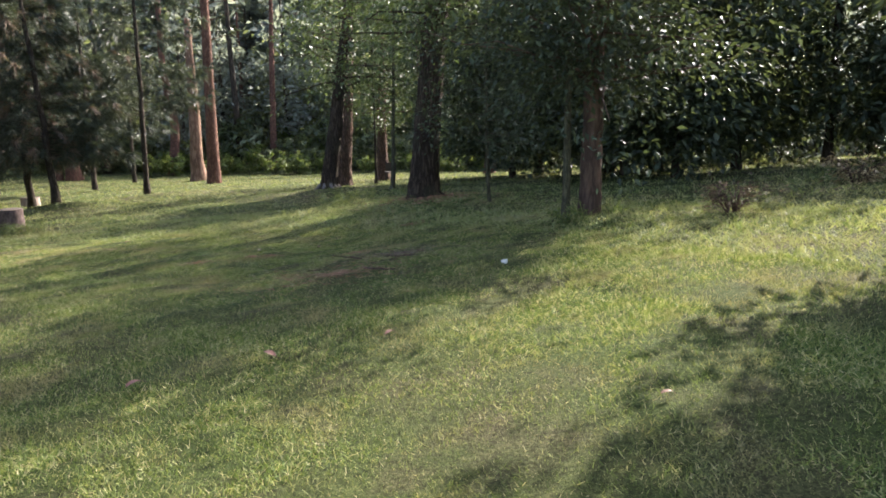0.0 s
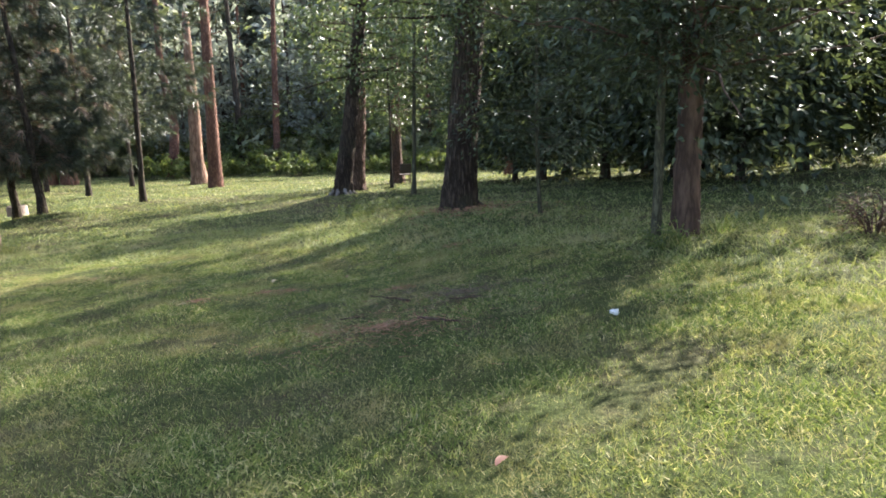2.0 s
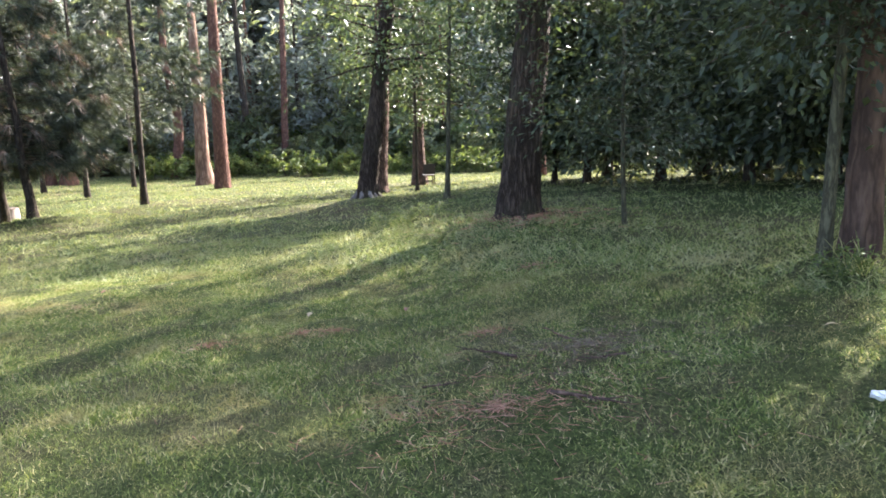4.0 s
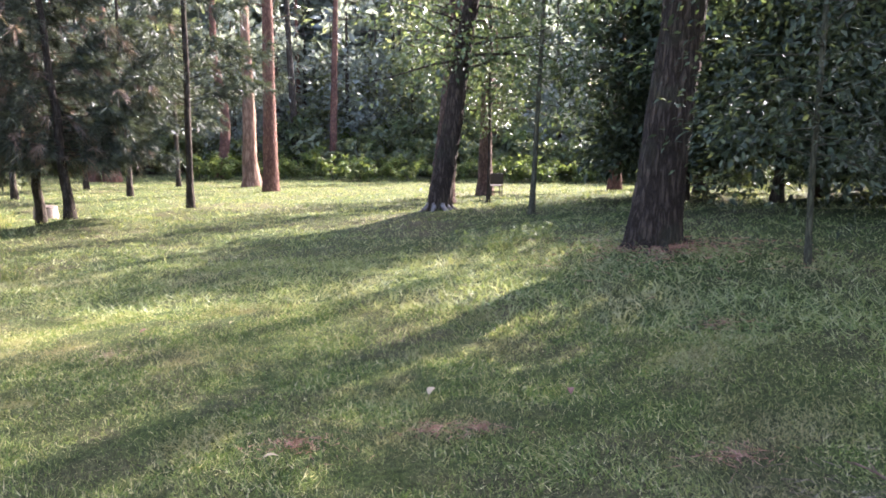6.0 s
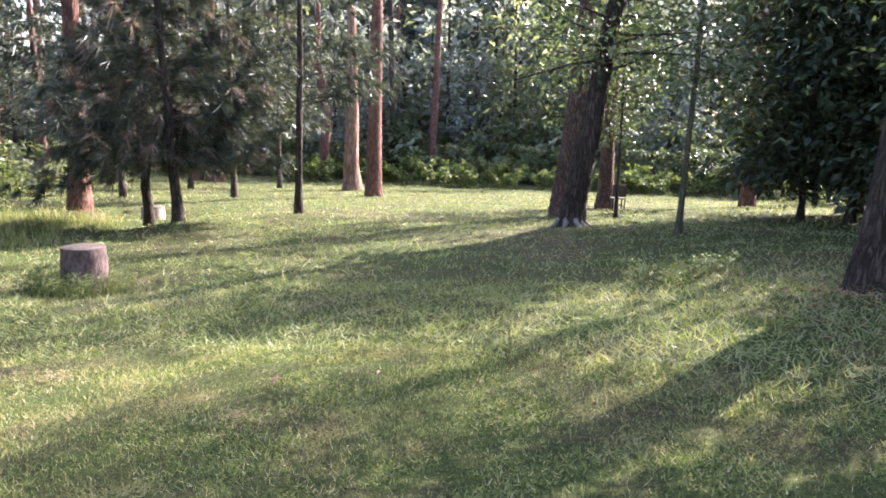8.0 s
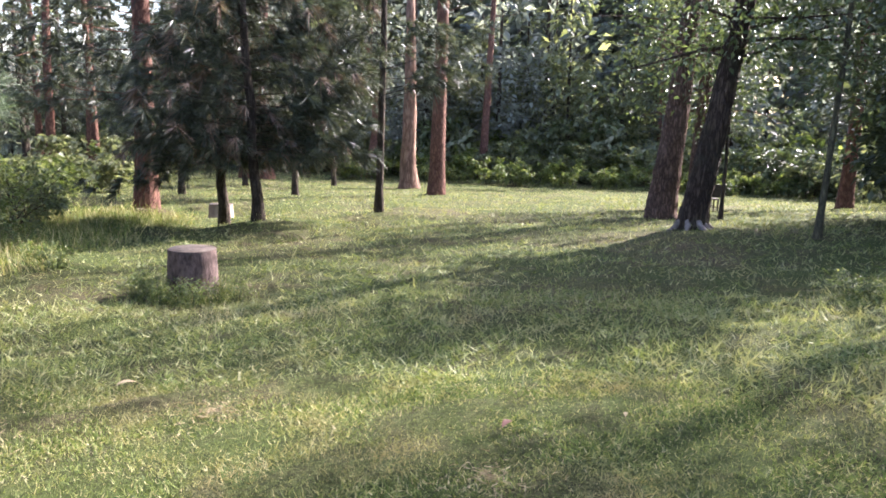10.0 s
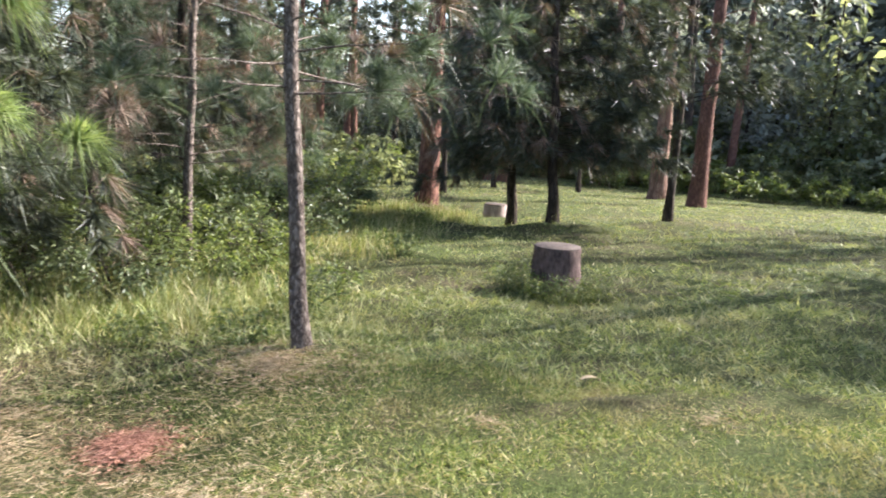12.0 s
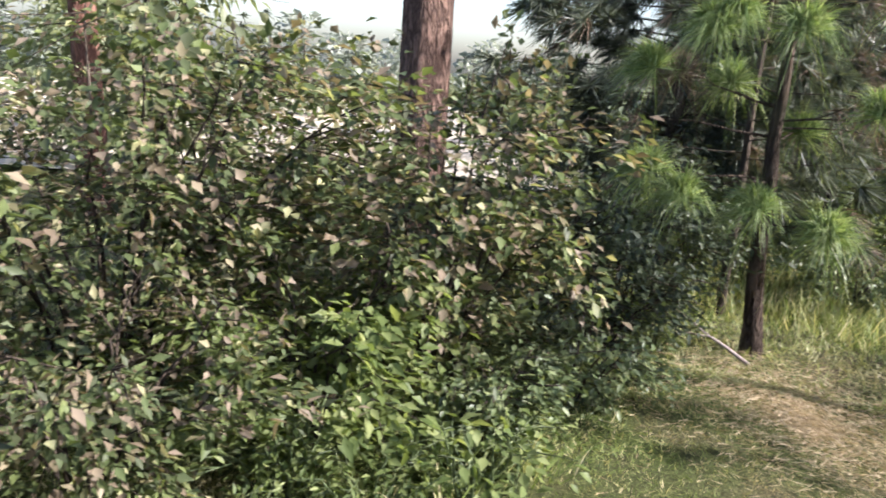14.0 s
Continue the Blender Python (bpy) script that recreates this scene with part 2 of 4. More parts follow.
def leaves(geo, c, way, size, rng, wide=0.45, fold=0.25, droop=0.3, tumble=0.6):
    """Folded diamond leaves at c, pointing along way."""
    n = len(c)
    s = size * rng.uniform(0.6, 1.35, (n, 1))
    w = unit(way + np.array([0, 0, -droop]) + 0.5 * rng.normal(size=(n, 3)))
    side = unit(np.cross(w, unit(rng.normal(size=(n, 3)) * tumble + np.array([0, 0, 1.0]))))
    up = np.cross(side, w)
    mid = c + w * s * 0.45
    v = np.stack([c, mid + side * s * wide * 0.5 + up * s * fold * 0.3, c + w * s - up * s * 0.12, mid - side * s * wide * 0.5 + up * s * fold * 0.3], 1)
    k = np.arange(n)[:, None] * 4
    f = np.concatenate([k + [0, 1, 2], k + [0, 2, 3]], 1)
    return geo.add(v.reshape(-1, 3), f.reshape(-1, 3))


def blades(geo, base, way, length, width, rng, bend=0.5, segs=2):
    """Thin blades or needles that start along way and bend down."""
    n = len(base)
    L = np.asarray(length, float).reshape(-1, 1) * np.ones((n, 1))
    W = np.asarray(width, float).reshape(-1, 1) * np.ones((n, 1))
    w = unit(way)
    side = unit(np.cross(w, unit(rng.normal(size=(n, 3)))))
    down = np.array([0, 0, -1.0])
    tip = base + w * L + down * L * bend
    if segs == 1:
        v = np.stack([base - side * W / 2, base + side * W / 2, tip], 1)
        f = np.arange(3 * n).reshape(-1, 3)
    else:
        mid = base + w * L * 0.55 + down * L * bend * 0.22
        v = np.stack([base - side * W / 2, base + side * W / 2, mid - side * W * 0.4, mid + side * W * 0.4, tip], 1)
        k = np.arange(n)[:, None] * 5
        f = np.concatenate([k + [0, 1, 3], k + [0, 3, 2], k + [2, 3, 4]], 1).reshape(-1, 3)
    return geo.add(v.reshape(-1, 3), f)


def trunk_line(height, lean, rng, wob=0.06, steps=14, bow=0.0):
    h = np.linspace(0, 1, steps) ** 1.15 * height
    off = np.cumsum(rng.normal(size=(steps, 2)) * wob, axis=0) * 0.25
    off -= off[:1]
    x = lean[0] * h + off[:, 0] + bow * np.sin(np.pi * np.minimum(h / 6.0, 1.0))
    y = lean[1] * h + off[:, 1]
    return np.stack([x, y, h], 1)


def trunk_at(line, h):
    return np.array([np.interp(h, line[:, 2], line[:, 0]), np.interp(h, line[:, 2], line[:, 1]), h])


def make_trunk(geo, line, r0, rng, flare=0.5, seg=14, lump=0.03, tip=0.25):
    h = line[:, 2]
    r = r0 * (1 - (1 - tip) * (h / h[-1])) * (1 + flare * np.exp(-h / (1.6 * r0 + 0.08)))
    first = line[:1] + np.array([[0, 0, -0.25]])
    tube(geo, np.concatenate([first, line]), np.concatenate([[r[0] * 1.1], r]), seg, lump, rng)


def thing_at(name, x, y, label, category, group="", sink=0.0, turn=0.0):
    ob = new(name)
    ob.matrix_world = pose(x, y, lz(x, y) - sink, 0, 0, turn)
    return tagged(ob, label, category, group)


def limb(geo, root, way, length, r, rng, rise=0.0, steps=5, seg=5):
    s = np.linspace(0, 1, steps)[:, None]
    p = root + unit(way) * length * s + np.array([0, 0, 1.0]) * rise * length * s ** 2 + rng.normal(size=(steps, 3)) * length * 0.025 * s
    tube(geo, p, r * (1 - 0.8 * s[:, 0]), seg)
    return p


def broadleaf(name, x, y, height, r0, label, bark, leaf, lean=(0, 0), crown_from=1.5, crown_r=1.6, limbs=26, clumps=7, per=18, size=0.09, flare=0.5, seed=0, seg=12, wob=0.05, full_top=5.5, wide=0.45, category="tree", group="", shape=None, low=1.25, single=False):
    """Tapered trunk with limbs, and a crown of many small leaves in uneven clumps; above full_top the clumps are coarser."""
    rng = np.random.default_rng(seed)
    ob = thing_at(name, x, y, label, category, group)
    wood, crown = Geo(), Geo()
    line = trunk_line(height, lean, rng, wob if seg < 20 else wob * 0.5, 14 if seg < 20 else 70)
    make_trunk(wood, line, r0, rng, flare, seg, 0.03 if seg < 20 else 0.035)
    branches = Geo()
    for k in range(limbs):
        u = (k + rng.uniform(0, 1)) / limbs
        h = crown_from + (height * 0.97 - crown_from) * u ** low
        a = k * 2.4 + rng.uniform(-0.5, 0.5)
        reach = crown_r * (shape(u) if shape else math.sqrt(max(0.12, 1 - (1.7 * u ** low - 0.6) ** 2 * 0.7))) * rng.uniform(0.55, 1.2)
        way = np.array([math.cos(a), math.sin(a), rng.uniform(-0.15, 0.45)])
        high = h > full_top
        own = Geo() if single and not high else branches
        p = limb(own, trunk_at(line, h), way, reach, max(0.010, min(r0, 0.2) * 0.16 * (1 - 0.6 * u)), rng, rng.uniform(-0.25, 0.15), 5 if seg > 8 else 4, 5 if seg > 8 else 3)
        if own is not branches:
            part("branch", own, bark, ob, smooth=True)
        for c in range(max(2, int(clumps * (0.3 if high else 1)))):
            s = rng.uniform(0.25, 1.05)
            at = np.array([np.interp(s, np.linspace(0, 1, len(p)), p[:, i]) for i in range(3)]) + rng.normal(size=3) * reach * 0.16
            m = max(4, int(per * (0.35 if high else 1) * rng.uniform(0.5, 1.4)))
            spread = rng.normal(size=(m, 3)) * np.array([0.20, 0.20, 0.13]) * (1.5 if high else 1.0)
            leaves(crown, at + spread, unit(spread + unit(way) * 0.2), size * (1.9 if high else 1.0), rng, wide)
    part("trunk", wood, bark, ob, smooth=True)
    if branches.n:
        tagged(part("upper_branch_work" if single else "branch_work", branches, bark, ob, smooth=True), kind="stuff")
    part("crown", crown, leaf, ob)
    return ob


def pine(name, x, y, height, r0, label, bark, needle, lean=(0, 0), crown_from=1.5, crown_r=1.4, limbs=24, tufts=6, per=26, length=0.20, width=0.006, flare=0.35, seed=0, seg=12, segs=1, dead=0, category="pine tree", group="", wob=0.05, bow=0.0, full_top=6.0, low=1.1, single=False, ends=False, spots=()):
    """Pine with whorled limbs that carry drooping tufts of long needles."""
    rng = np.random.default_rng(seed)
    ob = thing_at(name, x, y, label, category, group)
    wood, branches, crown, dry = Geo(), Geo(), Geo(), Geo()
    limbs = len(spots) or limbs
    line = trunk_line(height, lean, rng, wob, 14, bow)
    make_trunk(wood, line, r0, rng, flare, seg)
    for k in range(limbs):
        u = (k + rng.uniform(0, 1)) / limbs
        h = crown_from + (height * 0.98 - crown_from) * u ** low
        a = k * 2.1 + rng.uniform(-0.4, 0.4)
        reach = crown_r * (1 - 0.72 * u ** low) * rng.uniform(0.6, 1.2)
        way = np.array([math.cos(a), math.sin(a), rng.uniform(-0.1, 0.3)])
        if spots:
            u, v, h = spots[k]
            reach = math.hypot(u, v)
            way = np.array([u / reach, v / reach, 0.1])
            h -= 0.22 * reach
        high = h > full_top
        own = Geo() if single and not high else branches
        p = limb(own, trunk_at(line, h), way, reach, max(0.007, min(r0, 0.16) * 0.14 * (1 - 0.5 * u)), rng, rng.uniform(-0.12, 0.18), 5 if seg > 9 else 4, 5 if seg > 9 else 3)
        if own is not branches:
            part("branch", own, bark, ob, smooth=True)
        for c in range(max(1 if ends else 2, int(tufts * (0.4 if high else 1)))):
            s = (1.0 if c == 0 else rng.uniform(0.55, 0.95)) if ends else rng.uniform(0.3, 1.05)
            at = np.array([np.interp(s, np.linspace(0, 1, len(p)), p[:, i]) for i in range(3)]) + rng.normal(size=3) * np.array([0.12, 0.12, 0.08]) * (0.5 + reach * 0.5)
            m = max(6, int(per * (0.5 if high else 1)))
            axis = unit(way * 0.9 + np.array([0, 0, 0.55]) + rng.normal(size=3) * 0.3)
            if ends:
                axis = unit(way * 0.3 + np.array([0, 0, 0.9]) + rng.normal(size=3) * 0.12)
            w = unit(axis + rng.normal(size=(m, 3)) * (0.55 if ends else 0.62))
            g = dry if rng.uniform() < dead else crown
            blades(g, at + w * 0.01, w, length * rng.uniform(0.7, 1.15, (m, 1)) * (1.25 if high else 1), width * (2.2 if high else 1), rng, (rng.uniform(0.3, 1.2, (m, 1)) if ends else 0.8 if g is dry else 0.55), segs)
    part("trunk", wood, bark, ob, smooth=True)
    if branches.n:
        tagged(part("upper_branch_work" if single else "branch_work", branches, bark, ob, smooth=True), kind="stuff")
    part("needles", crown, needle, ob)
    if dry.n:
        part("dead_needles", dry, NEEDLE_DEAD, ob, "brown dead needles")
    return ob


def shrub(name, x, y, height, radius, label, leaf, n=1800, size=0.07, seed=0, stems=9, wide=0.5, category="shrub", group="", flat=1.0, inner=0.05, bark=None, single=False):
    """Stems from the ground with side twigs, leaves set along them; uneven and gappy."""
    rng = np.random.default_rng(seed)
    ob = thing_at(name, x, y, label, category, group)
    wood, crown = Geo(), Geo()
    tips, ways = [], []
    for k in range(stems):
        a = k * 2.4 + rng.uniform(-0.6, 0.6)
        out = radius * rng.uniform(0.35, 1.0)
        root = np.array([math.cos(a), math.sin(a), 0]) * radius * 0.15 * rng.uniform(0, 1)
        top = np.array([math.cos(a) * out, math.sin(a) * out * flat, height * rng.uniform(0.6, 1.05) * (1 - 0.35 * (out / radius) ** 2)])
        s = np.linspace(0, 1, 6)[:, None]
        p = root + (top - root) * s + np.array([0, 0, 1.0]) * height * 0.12 * np.sin(np.pi * s) + rng.normal(size=(6, 3)) * 0.03 * s
        p[0, 2] -= 0.08
        own = Geo() if single else wood
        tube(own, p, 0.008 * (1 + height * 0.3) * (1 - 0.75 * s[:, 0]), 5)
        if single:
            part("stem", own, bark or BARK_DARK, ob, smooth=True)
        for j in range(9):
            u = rng.uniform(inner, 1.0)
            at = np.array([np.interp(u, s[:, 0], p[:, i]) for i in range(3)])
            w = unit(np.array([math.cos(a), math.sin(a), 0.3]) + rng.normal(size=3) * 0.8)
            w = unit(w * np.array([1, 1, 0.45]))
            q = limb(wood, at, w, radius * rng.uniform(0.25, 0.55), 0.005, rng, -0.12, 4, 3)
            tips.append(q), ways.append(w)
    tips = np.array(tips)
    k = rng.integers(0, len(tips), n)
    s = rng.uniform(0.15, 1.1, n)
    i = np.clip((s * 3).astype(int), 0, 2)
    fr = (s * 3 - i)[:, None]
    at = tips[k, i] * (1 - fr) + tips[k, i + 1] * fr + rng.normal(size=(n, 3)) * 0.05 * (0.5 + radius * 0.4)
    at[:, 2] = np.maximum(at[:, 2], 0.02)
    leaves(crown, at, np.array(ways)[k] * np.array([1, 1, 0.4]), size, rng, wide, 0.25, 0.12, 0.4)
    tagged(part("twig_work", wood, bark or BARK_DARK, ob, smooth=True), kind="stuff")
    part("foliage", crown, leaf, ob)
    return ob


# ---- ground ----
def build_ground():
    xs = np.concatenate([-np.geomspace(900, 31, 16), np.arange(-30, 16.01, 0.3), np.geomspace(17, 900, 16)])
    ys = np.concatenate([-np.geomspace(900, 7, 14), np.arange(-6, 46.01, 0.3), np.geomspace(47, 900, 16)])
    X, Y = np.meshgrid(xs, ys, indexing="ij")
    rng = np.random.default_rng(3)
    Z = land(X, Y) + rng.normal(size=X.shape) * 0.008
    v = np.stack([X, Y, Z], -1).reshape(-1, 3)
    i, j = np.meshgrid(np.arange(len(xs) - 1), np.arange(len(ys) - 1), indexing="ij")
    p = i * len(ys) + j
    f = np.stack([np.stack([p, p + len(ys), p + len(ys) + 1], -1), np.stack([p, p + len(ys) + 1, p + 1], -1)], 2).reshape(-1, 3)
    ob = part("ground", Geo().add(v, f), SOIL, smooth=True)
    tagged(ob, "sloping meadow ground with short green and dry grass", "ground", kind="structure")


build_ground()

# line of the walk across the meadow, for thinning the grass with distance
WALK = np.array([(0, 0), (-0.6, 2), (-0.9, 3), (-2, 5.4), (-2.8, 6.8), (-4.5, 7.9), (-6.1, 7.5), (-7.5, 6.2)], float)


def from_walk(x, y):
    p = np.stack([x, y], -1)
    best = np.full(len(x), 1e9)
    for a, b in zip(WALK[:-1], WALK[1:]):
        d = b - a
        s = np.clip(((p - a) @ d) / (d @ d), 0, 1)
        best = np.minimum(best, np.linalg.norm(p - a - s[:, None] * d, axis=1))
    return best


def patchy(x, y):
    return 0.5 + 0.28 * np.sin(0.83 * x + 1.7 * np.sin(0.51 * y)) * np.cos(0.71 * y + 0.9) + 0.22 * np.sin(2.3 * x + 1.1 * y) * np.sin(1.9 * y - 1.4 * x)


def build_grass():
    rng = np.random.default_rng(5)
    near, far = Geo(), Geo()

    def scatter(count, x0, x1, y0, y1, keep):
        x, y = rng.uniform(x0, x1, count), rng.uniform(y0, y1, count)
        k = keep(x, y, from_walk(x, y))
        return x[k], y[k]

    def sow(geo, x, y, hgt, wid, segs, lie=0.9):
        n = len(x)
        base = np.stack([x, y, land(x, y) - 0.01], -1)
        way = np.concatenate([rng.normal(size=(n, 2)) * lie, np.ones((n, 1))], 1)
        tall = hgt * rng.gamma(8.0, 0.125, n) * (0.7 + 0.6 * patchy(x, y))
        blades(geo, base, way, tall, wid * rng.uniform(0.6, 1.3, n), rng, 0.25, segs)

    def open_ground(x, y):
        return (y > 0.8) & (x + 0.55 * y < 14.5) & (x > -17)

    def bare(x, y):
        return np.exp(-((x + 9.9) ** 2 + (y - 9.3) ** 2) / 1.6) * 0.8 + np.exp(-((x + 1.1) ** 2 + (y - 7.5) ** 2) / 0.5) * 0.45

    x, y = scatter(1700000, -11.5, 4.5, 0.8, 14, lambda x, y, d: (d < 4.8) & open_ground(x, y) & (rng.uniform(size=len(x)) > bare(x, y)))
    close = from_walk(x, y) < 2.9
    sow(near, x[close], y[close], 0.048, 0.0054, 1, 0.75)
    sow(near, x[~close], y[~close], 0.047, 0.0062, 1, 0.75)
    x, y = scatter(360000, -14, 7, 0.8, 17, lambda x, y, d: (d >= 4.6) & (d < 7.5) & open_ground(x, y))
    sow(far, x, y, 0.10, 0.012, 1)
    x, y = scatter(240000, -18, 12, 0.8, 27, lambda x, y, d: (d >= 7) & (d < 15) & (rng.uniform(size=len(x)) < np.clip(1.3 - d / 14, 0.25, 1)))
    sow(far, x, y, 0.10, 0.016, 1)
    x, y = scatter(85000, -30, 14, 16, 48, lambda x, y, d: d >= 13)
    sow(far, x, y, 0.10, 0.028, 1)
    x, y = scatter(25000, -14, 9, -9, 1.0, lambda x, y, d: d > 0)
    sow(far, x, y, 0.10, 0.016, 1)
    ob = part("grass", near, GRASS)
    tagged(ob, "short green and yellowish meadow grass with dry blades", "grass", kind="stuff")
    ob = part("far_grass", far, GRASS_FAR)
    tagged(ob, "short pale meadow grass towards the wood's edge, lightened for haze", "grass", kind="stuff")


build_grass()

# ---- the wood round the meadow: a few grown trees, copied ----
def forest():
    rng = np.random.default_rng(21)
    protos = [
        broadleaf("broadleaf_tree", -22, 52, 11, 0.16, "slender forest tree with a dense dark green crown", BARK_DARK, LEAF_WOOD, crown_from=0.8, crown_r=2.3, limbs=52, clumps=8, per=9, size=0.39, low=1.4, seed=1, full_top=7.2, group="trees of the wood", seg=8),
        broadleaf("broadleaf_tree", -8, 56, 13, 0.18, "tall forest tree with leaves greyed for haze", BARK_DARK, LEAF_HAZE, crown_from=0.8, crown_r=2.6, limbs=52, clumps=8, per=9, size=0.39, low=1.4, seed=2, full_top=7.2, group="trees of the wood", seg=8),
        pine("forest_pine", -15, 58, 16, 0.20, "tall forest pine with reddish bark", BARK_RED, NEEDLE_DARK, crown_from=3.2, crown_r=2.4, limbs=38, tufts=8, per=18, length=0.36, width=0.075, low=1.4, seed=3, full_top=9, group="pines of the wood", seg=9),
        pine("forest_pine", -3, 60, 15, 0.17, "tall forest pine with dark bark", BARK_DARK, NEEDLE_DARK, crown_from=1.5, crown_r=2.3, limbs=40, tufts=8, per=18, length=0.36, width=0.075, low=1.4, seed=4, full_top=9, group="pines of the wood", seg=9),
    ]
    spots = []

    def region(count, x0, x1, y0, y1, inside, gap, kinds, size=1.0, tries=4000):
        got = 0
        for _ in range(tries):
            if got >= count:
                break
            x, y = rng.uniform(x0, x1), rng.uniform(y0, y1)
            if inside(x, y) and all((x - u) ** 2 + (y - v) ** 2 > gap * gap for u, v in spots):
                spots.append((x, y))
                got += 1
                k = kinds[rng.integers(len(kinds))]
                s = size * rng.uniform(0.8, 1.2)
                t = copy_thing(protos[k], pose(x, y, lz(x, y) - 0.05, rng.normal() * 1.5, rng.normal() * 1.5, rng.uniform(0, 360)))
                t.scale = (s, s, s * rng.uniform(0.9, 1.15))

    region(38, -44, 22, 50, 62, lambda x, y: True, 2.3, [0, 1, 0, 1, 2, 3], 0.85)
    region(6, -50, 30, 66, 78, lambda x, y: True, 3.4, [0, 1, 2, 3])
    region(24, 5, 26, 21, 50, lambda x, y: x > 13.5 - 0.22 * y, 2.4, [0, 1, 1, 3], 0.62)
    # Unseen trees on the right; a band is left free for sunlight.
    region(7, 14, 30, 2, 22, lambda x, y: not -4.6 < 0.755 * x - 0.656 * y < -0.4, 4.0, [1, 2])
    region(26, -48, -14, 10, 50, lambda x, y: x < -11.5 - 0.36 * y and not 48 < math.degrees(math.atan2(-(x + 7.3), y - 6.3)) < 82, 2.5, [2, 3, 3])
    region(10, -44, -16, -12, 10, lambda x, y: not 48 < math.degrees(math.atan2(-(x + 7.3), y - 6.3)) < 82, 4.5, [0, 2, 3])
    region(10, -16, 24, -30, -9, lambda x, y: True, 5.0, [0, 1, 2, 3])


forest()
# The darker rust bark stands in for this backlit trunk's shade.
pine("red_pine", -13.5, 8.75, 13, 0.24, "red-barked pine behind the thicket, bark darkened for backlit shade", BARK_RUST, NEEDLE_DARK, (0.0, 0), 4.0, 2.2, 30, 8, 26, 0.32, 0.03, seed=20, flare=0.3)


def undergrowth():
    """Bushes along the wood's edge."""
    rng = np.random.default_rng(33)
    a = shrub("bush", -16, 49.5, 1.9, 1.5, "bright green leafy bush at the wood's edge", LEAF_BRIGHT, 900, 0.23, 1, 5, group="edge bushes")
    b = shrub("bush", -6, 50, 2.3, 1.7, "grey-green leafy bush at the wood's edge", LEAF_WOOD, 950, 0.255, 2, 5, group="edge bushes")
    c = shrub("bush", 2.5, 46, 2.6, 1.8, "dark evergreen bush under the trees", LEAF_MID, 950, 0.255, 3, 5, group="edge bushes")
    for k in range(30):
        x = -36 + k * 1.55 + rng.uniform(-0.5, 0.5)
        y = 49 + rng.uniform(-1.3, 2.0) - max(0, x + 2) * 0.5
        copy_thing((a, b, b, c)[rng.integers(4)], pose(x, y, lz(x, y), 0, 0, rng.uniform(0, 360)))
    for x, y, s in ((-13.2, 46.4, 0.6), (-9.2, 46.8, 0.7), (-6.6, 46.2, 0.8), (-4.6, 46.6, 0.6), (-1.0, 44.5, 0.8), (0.6, 43.0, 0.7), (-16.5, 46.6, 0.6)):
        t = copy_thing(a, pose(x, y, lz(x, y), 0, 0, rng.uniform(0, 360)))
        t.scale = (s, s, s)
    for k in range(15):
        x = -17 + k * 1.35 + rng.uniform(-0.4, 0.4)
        y = 45.4 + rng.uniform(-0.8, 0.8) - max(0, x + 2) * 0.5
        t = copy_thing(a, pose(x, y, lz(x, y), 0, 0, rng.uniform(0, 360)))
        s = rng.uniform(0.45, 0.85)
        t.scale = (s, s, s * rng.uniform(0.8, 1.2))
    for k in range(26):
        x = -42 + k * 2.3 + rng.uniform(-0.6, 0.6)
        y = 53.5 + rng.uniform(-1.0, 1.5) - max(0, x + 2) * 0.5
        t = copy_thing((a, b, b, c)[rng.integers(4)], pose(x, y, lz(x, y), 0, 0, rng.uniform(0, 360)))
        s = rng.uniform(1.5, 2.2)
        t.scale = (s, s, s)
    for k in range(14):
        y = 20 + k * 2.0 + rng.uniform(-0.6, 0.6)
        x = 13.5 - 0.22 * y + rng.uniform(0, 1.6)
        copy_thing((c, c, b)[rng.integers(3)], pose(x, y, lz(x, y), 0, 0, rng.uniform(0, 360)))
    for k in range(14):
        y = 15 + k * 1.9 + rng.uniform(-0.6, 0.6)
        x = -15.5 - 0.30 * (y - 12) - rng.uniform(0, 1.8)
        copy_thing((a, b, b)[rng.integers(3)], pose(x, y, lz(x, y) - 0.3, 0, 0, rng.uniform(0, 360)))


undergrowth()


def far_clearing():
    """Bushes across the pale dry clearing beyond the thicket."""
    rng = np.random.default_rng(77)
    bush = [o for o in scene.objects if o.name == "bush.001"][0]
    for k in range(11):
        a, r = radians(48 + 3.3 * k), rng.uniform(34, 46)
        x, y = -7.3 - r * math.sin(a), 6.3 + r * math.cos(a)
        t = copy_thing(bush, pose(x, y, lz(x, y), 0, 0, rng.uniform(0, 360)))
        s = rng.uniform(0.7, 1.3)
        t.scale = (s, s, s)


far_clearing()


def dry_field():
    """Pale dry grass field beyond the thicket, lying on the ground."""
    n, m = 24, 16
    a, r = np.meshgrid(np.radians(np.linspace(55, 96, n)), np.linspace(16.0, 60, m), indexing="ij")
    wave = 1 + 0.05 * np.sin(a * 23)
    x, y = -7.3 - r * wave * np.sin(a), 6.3 + r * wave * np.cos(a)
    v = np.stack([x, y, land(x, y) + 0.09], -1).reshape(-1, 3)
    i, j = np.meshgrid(np.arange(n - 1), np.arange(m - 1), indexing="ij")
    p = i * m + j
    f = np.stack([np.stack([p, p + m, p + m + 1], -1), np.stack([p, p + m + 1, p + 1], -1)], 2).reshape(-1, 3)
    tagged(part("field", Geo().add(v, f), FIELD, smooth=True), "pale dry grass field beyond the thicket", "field", kind="structure")


FIELD = plain_material("dry_field_grass", (0.30, 0.25, 0.17), (0.55, 0.47, 0.36), 6.0, 0.95, 0.03)
dry_field()

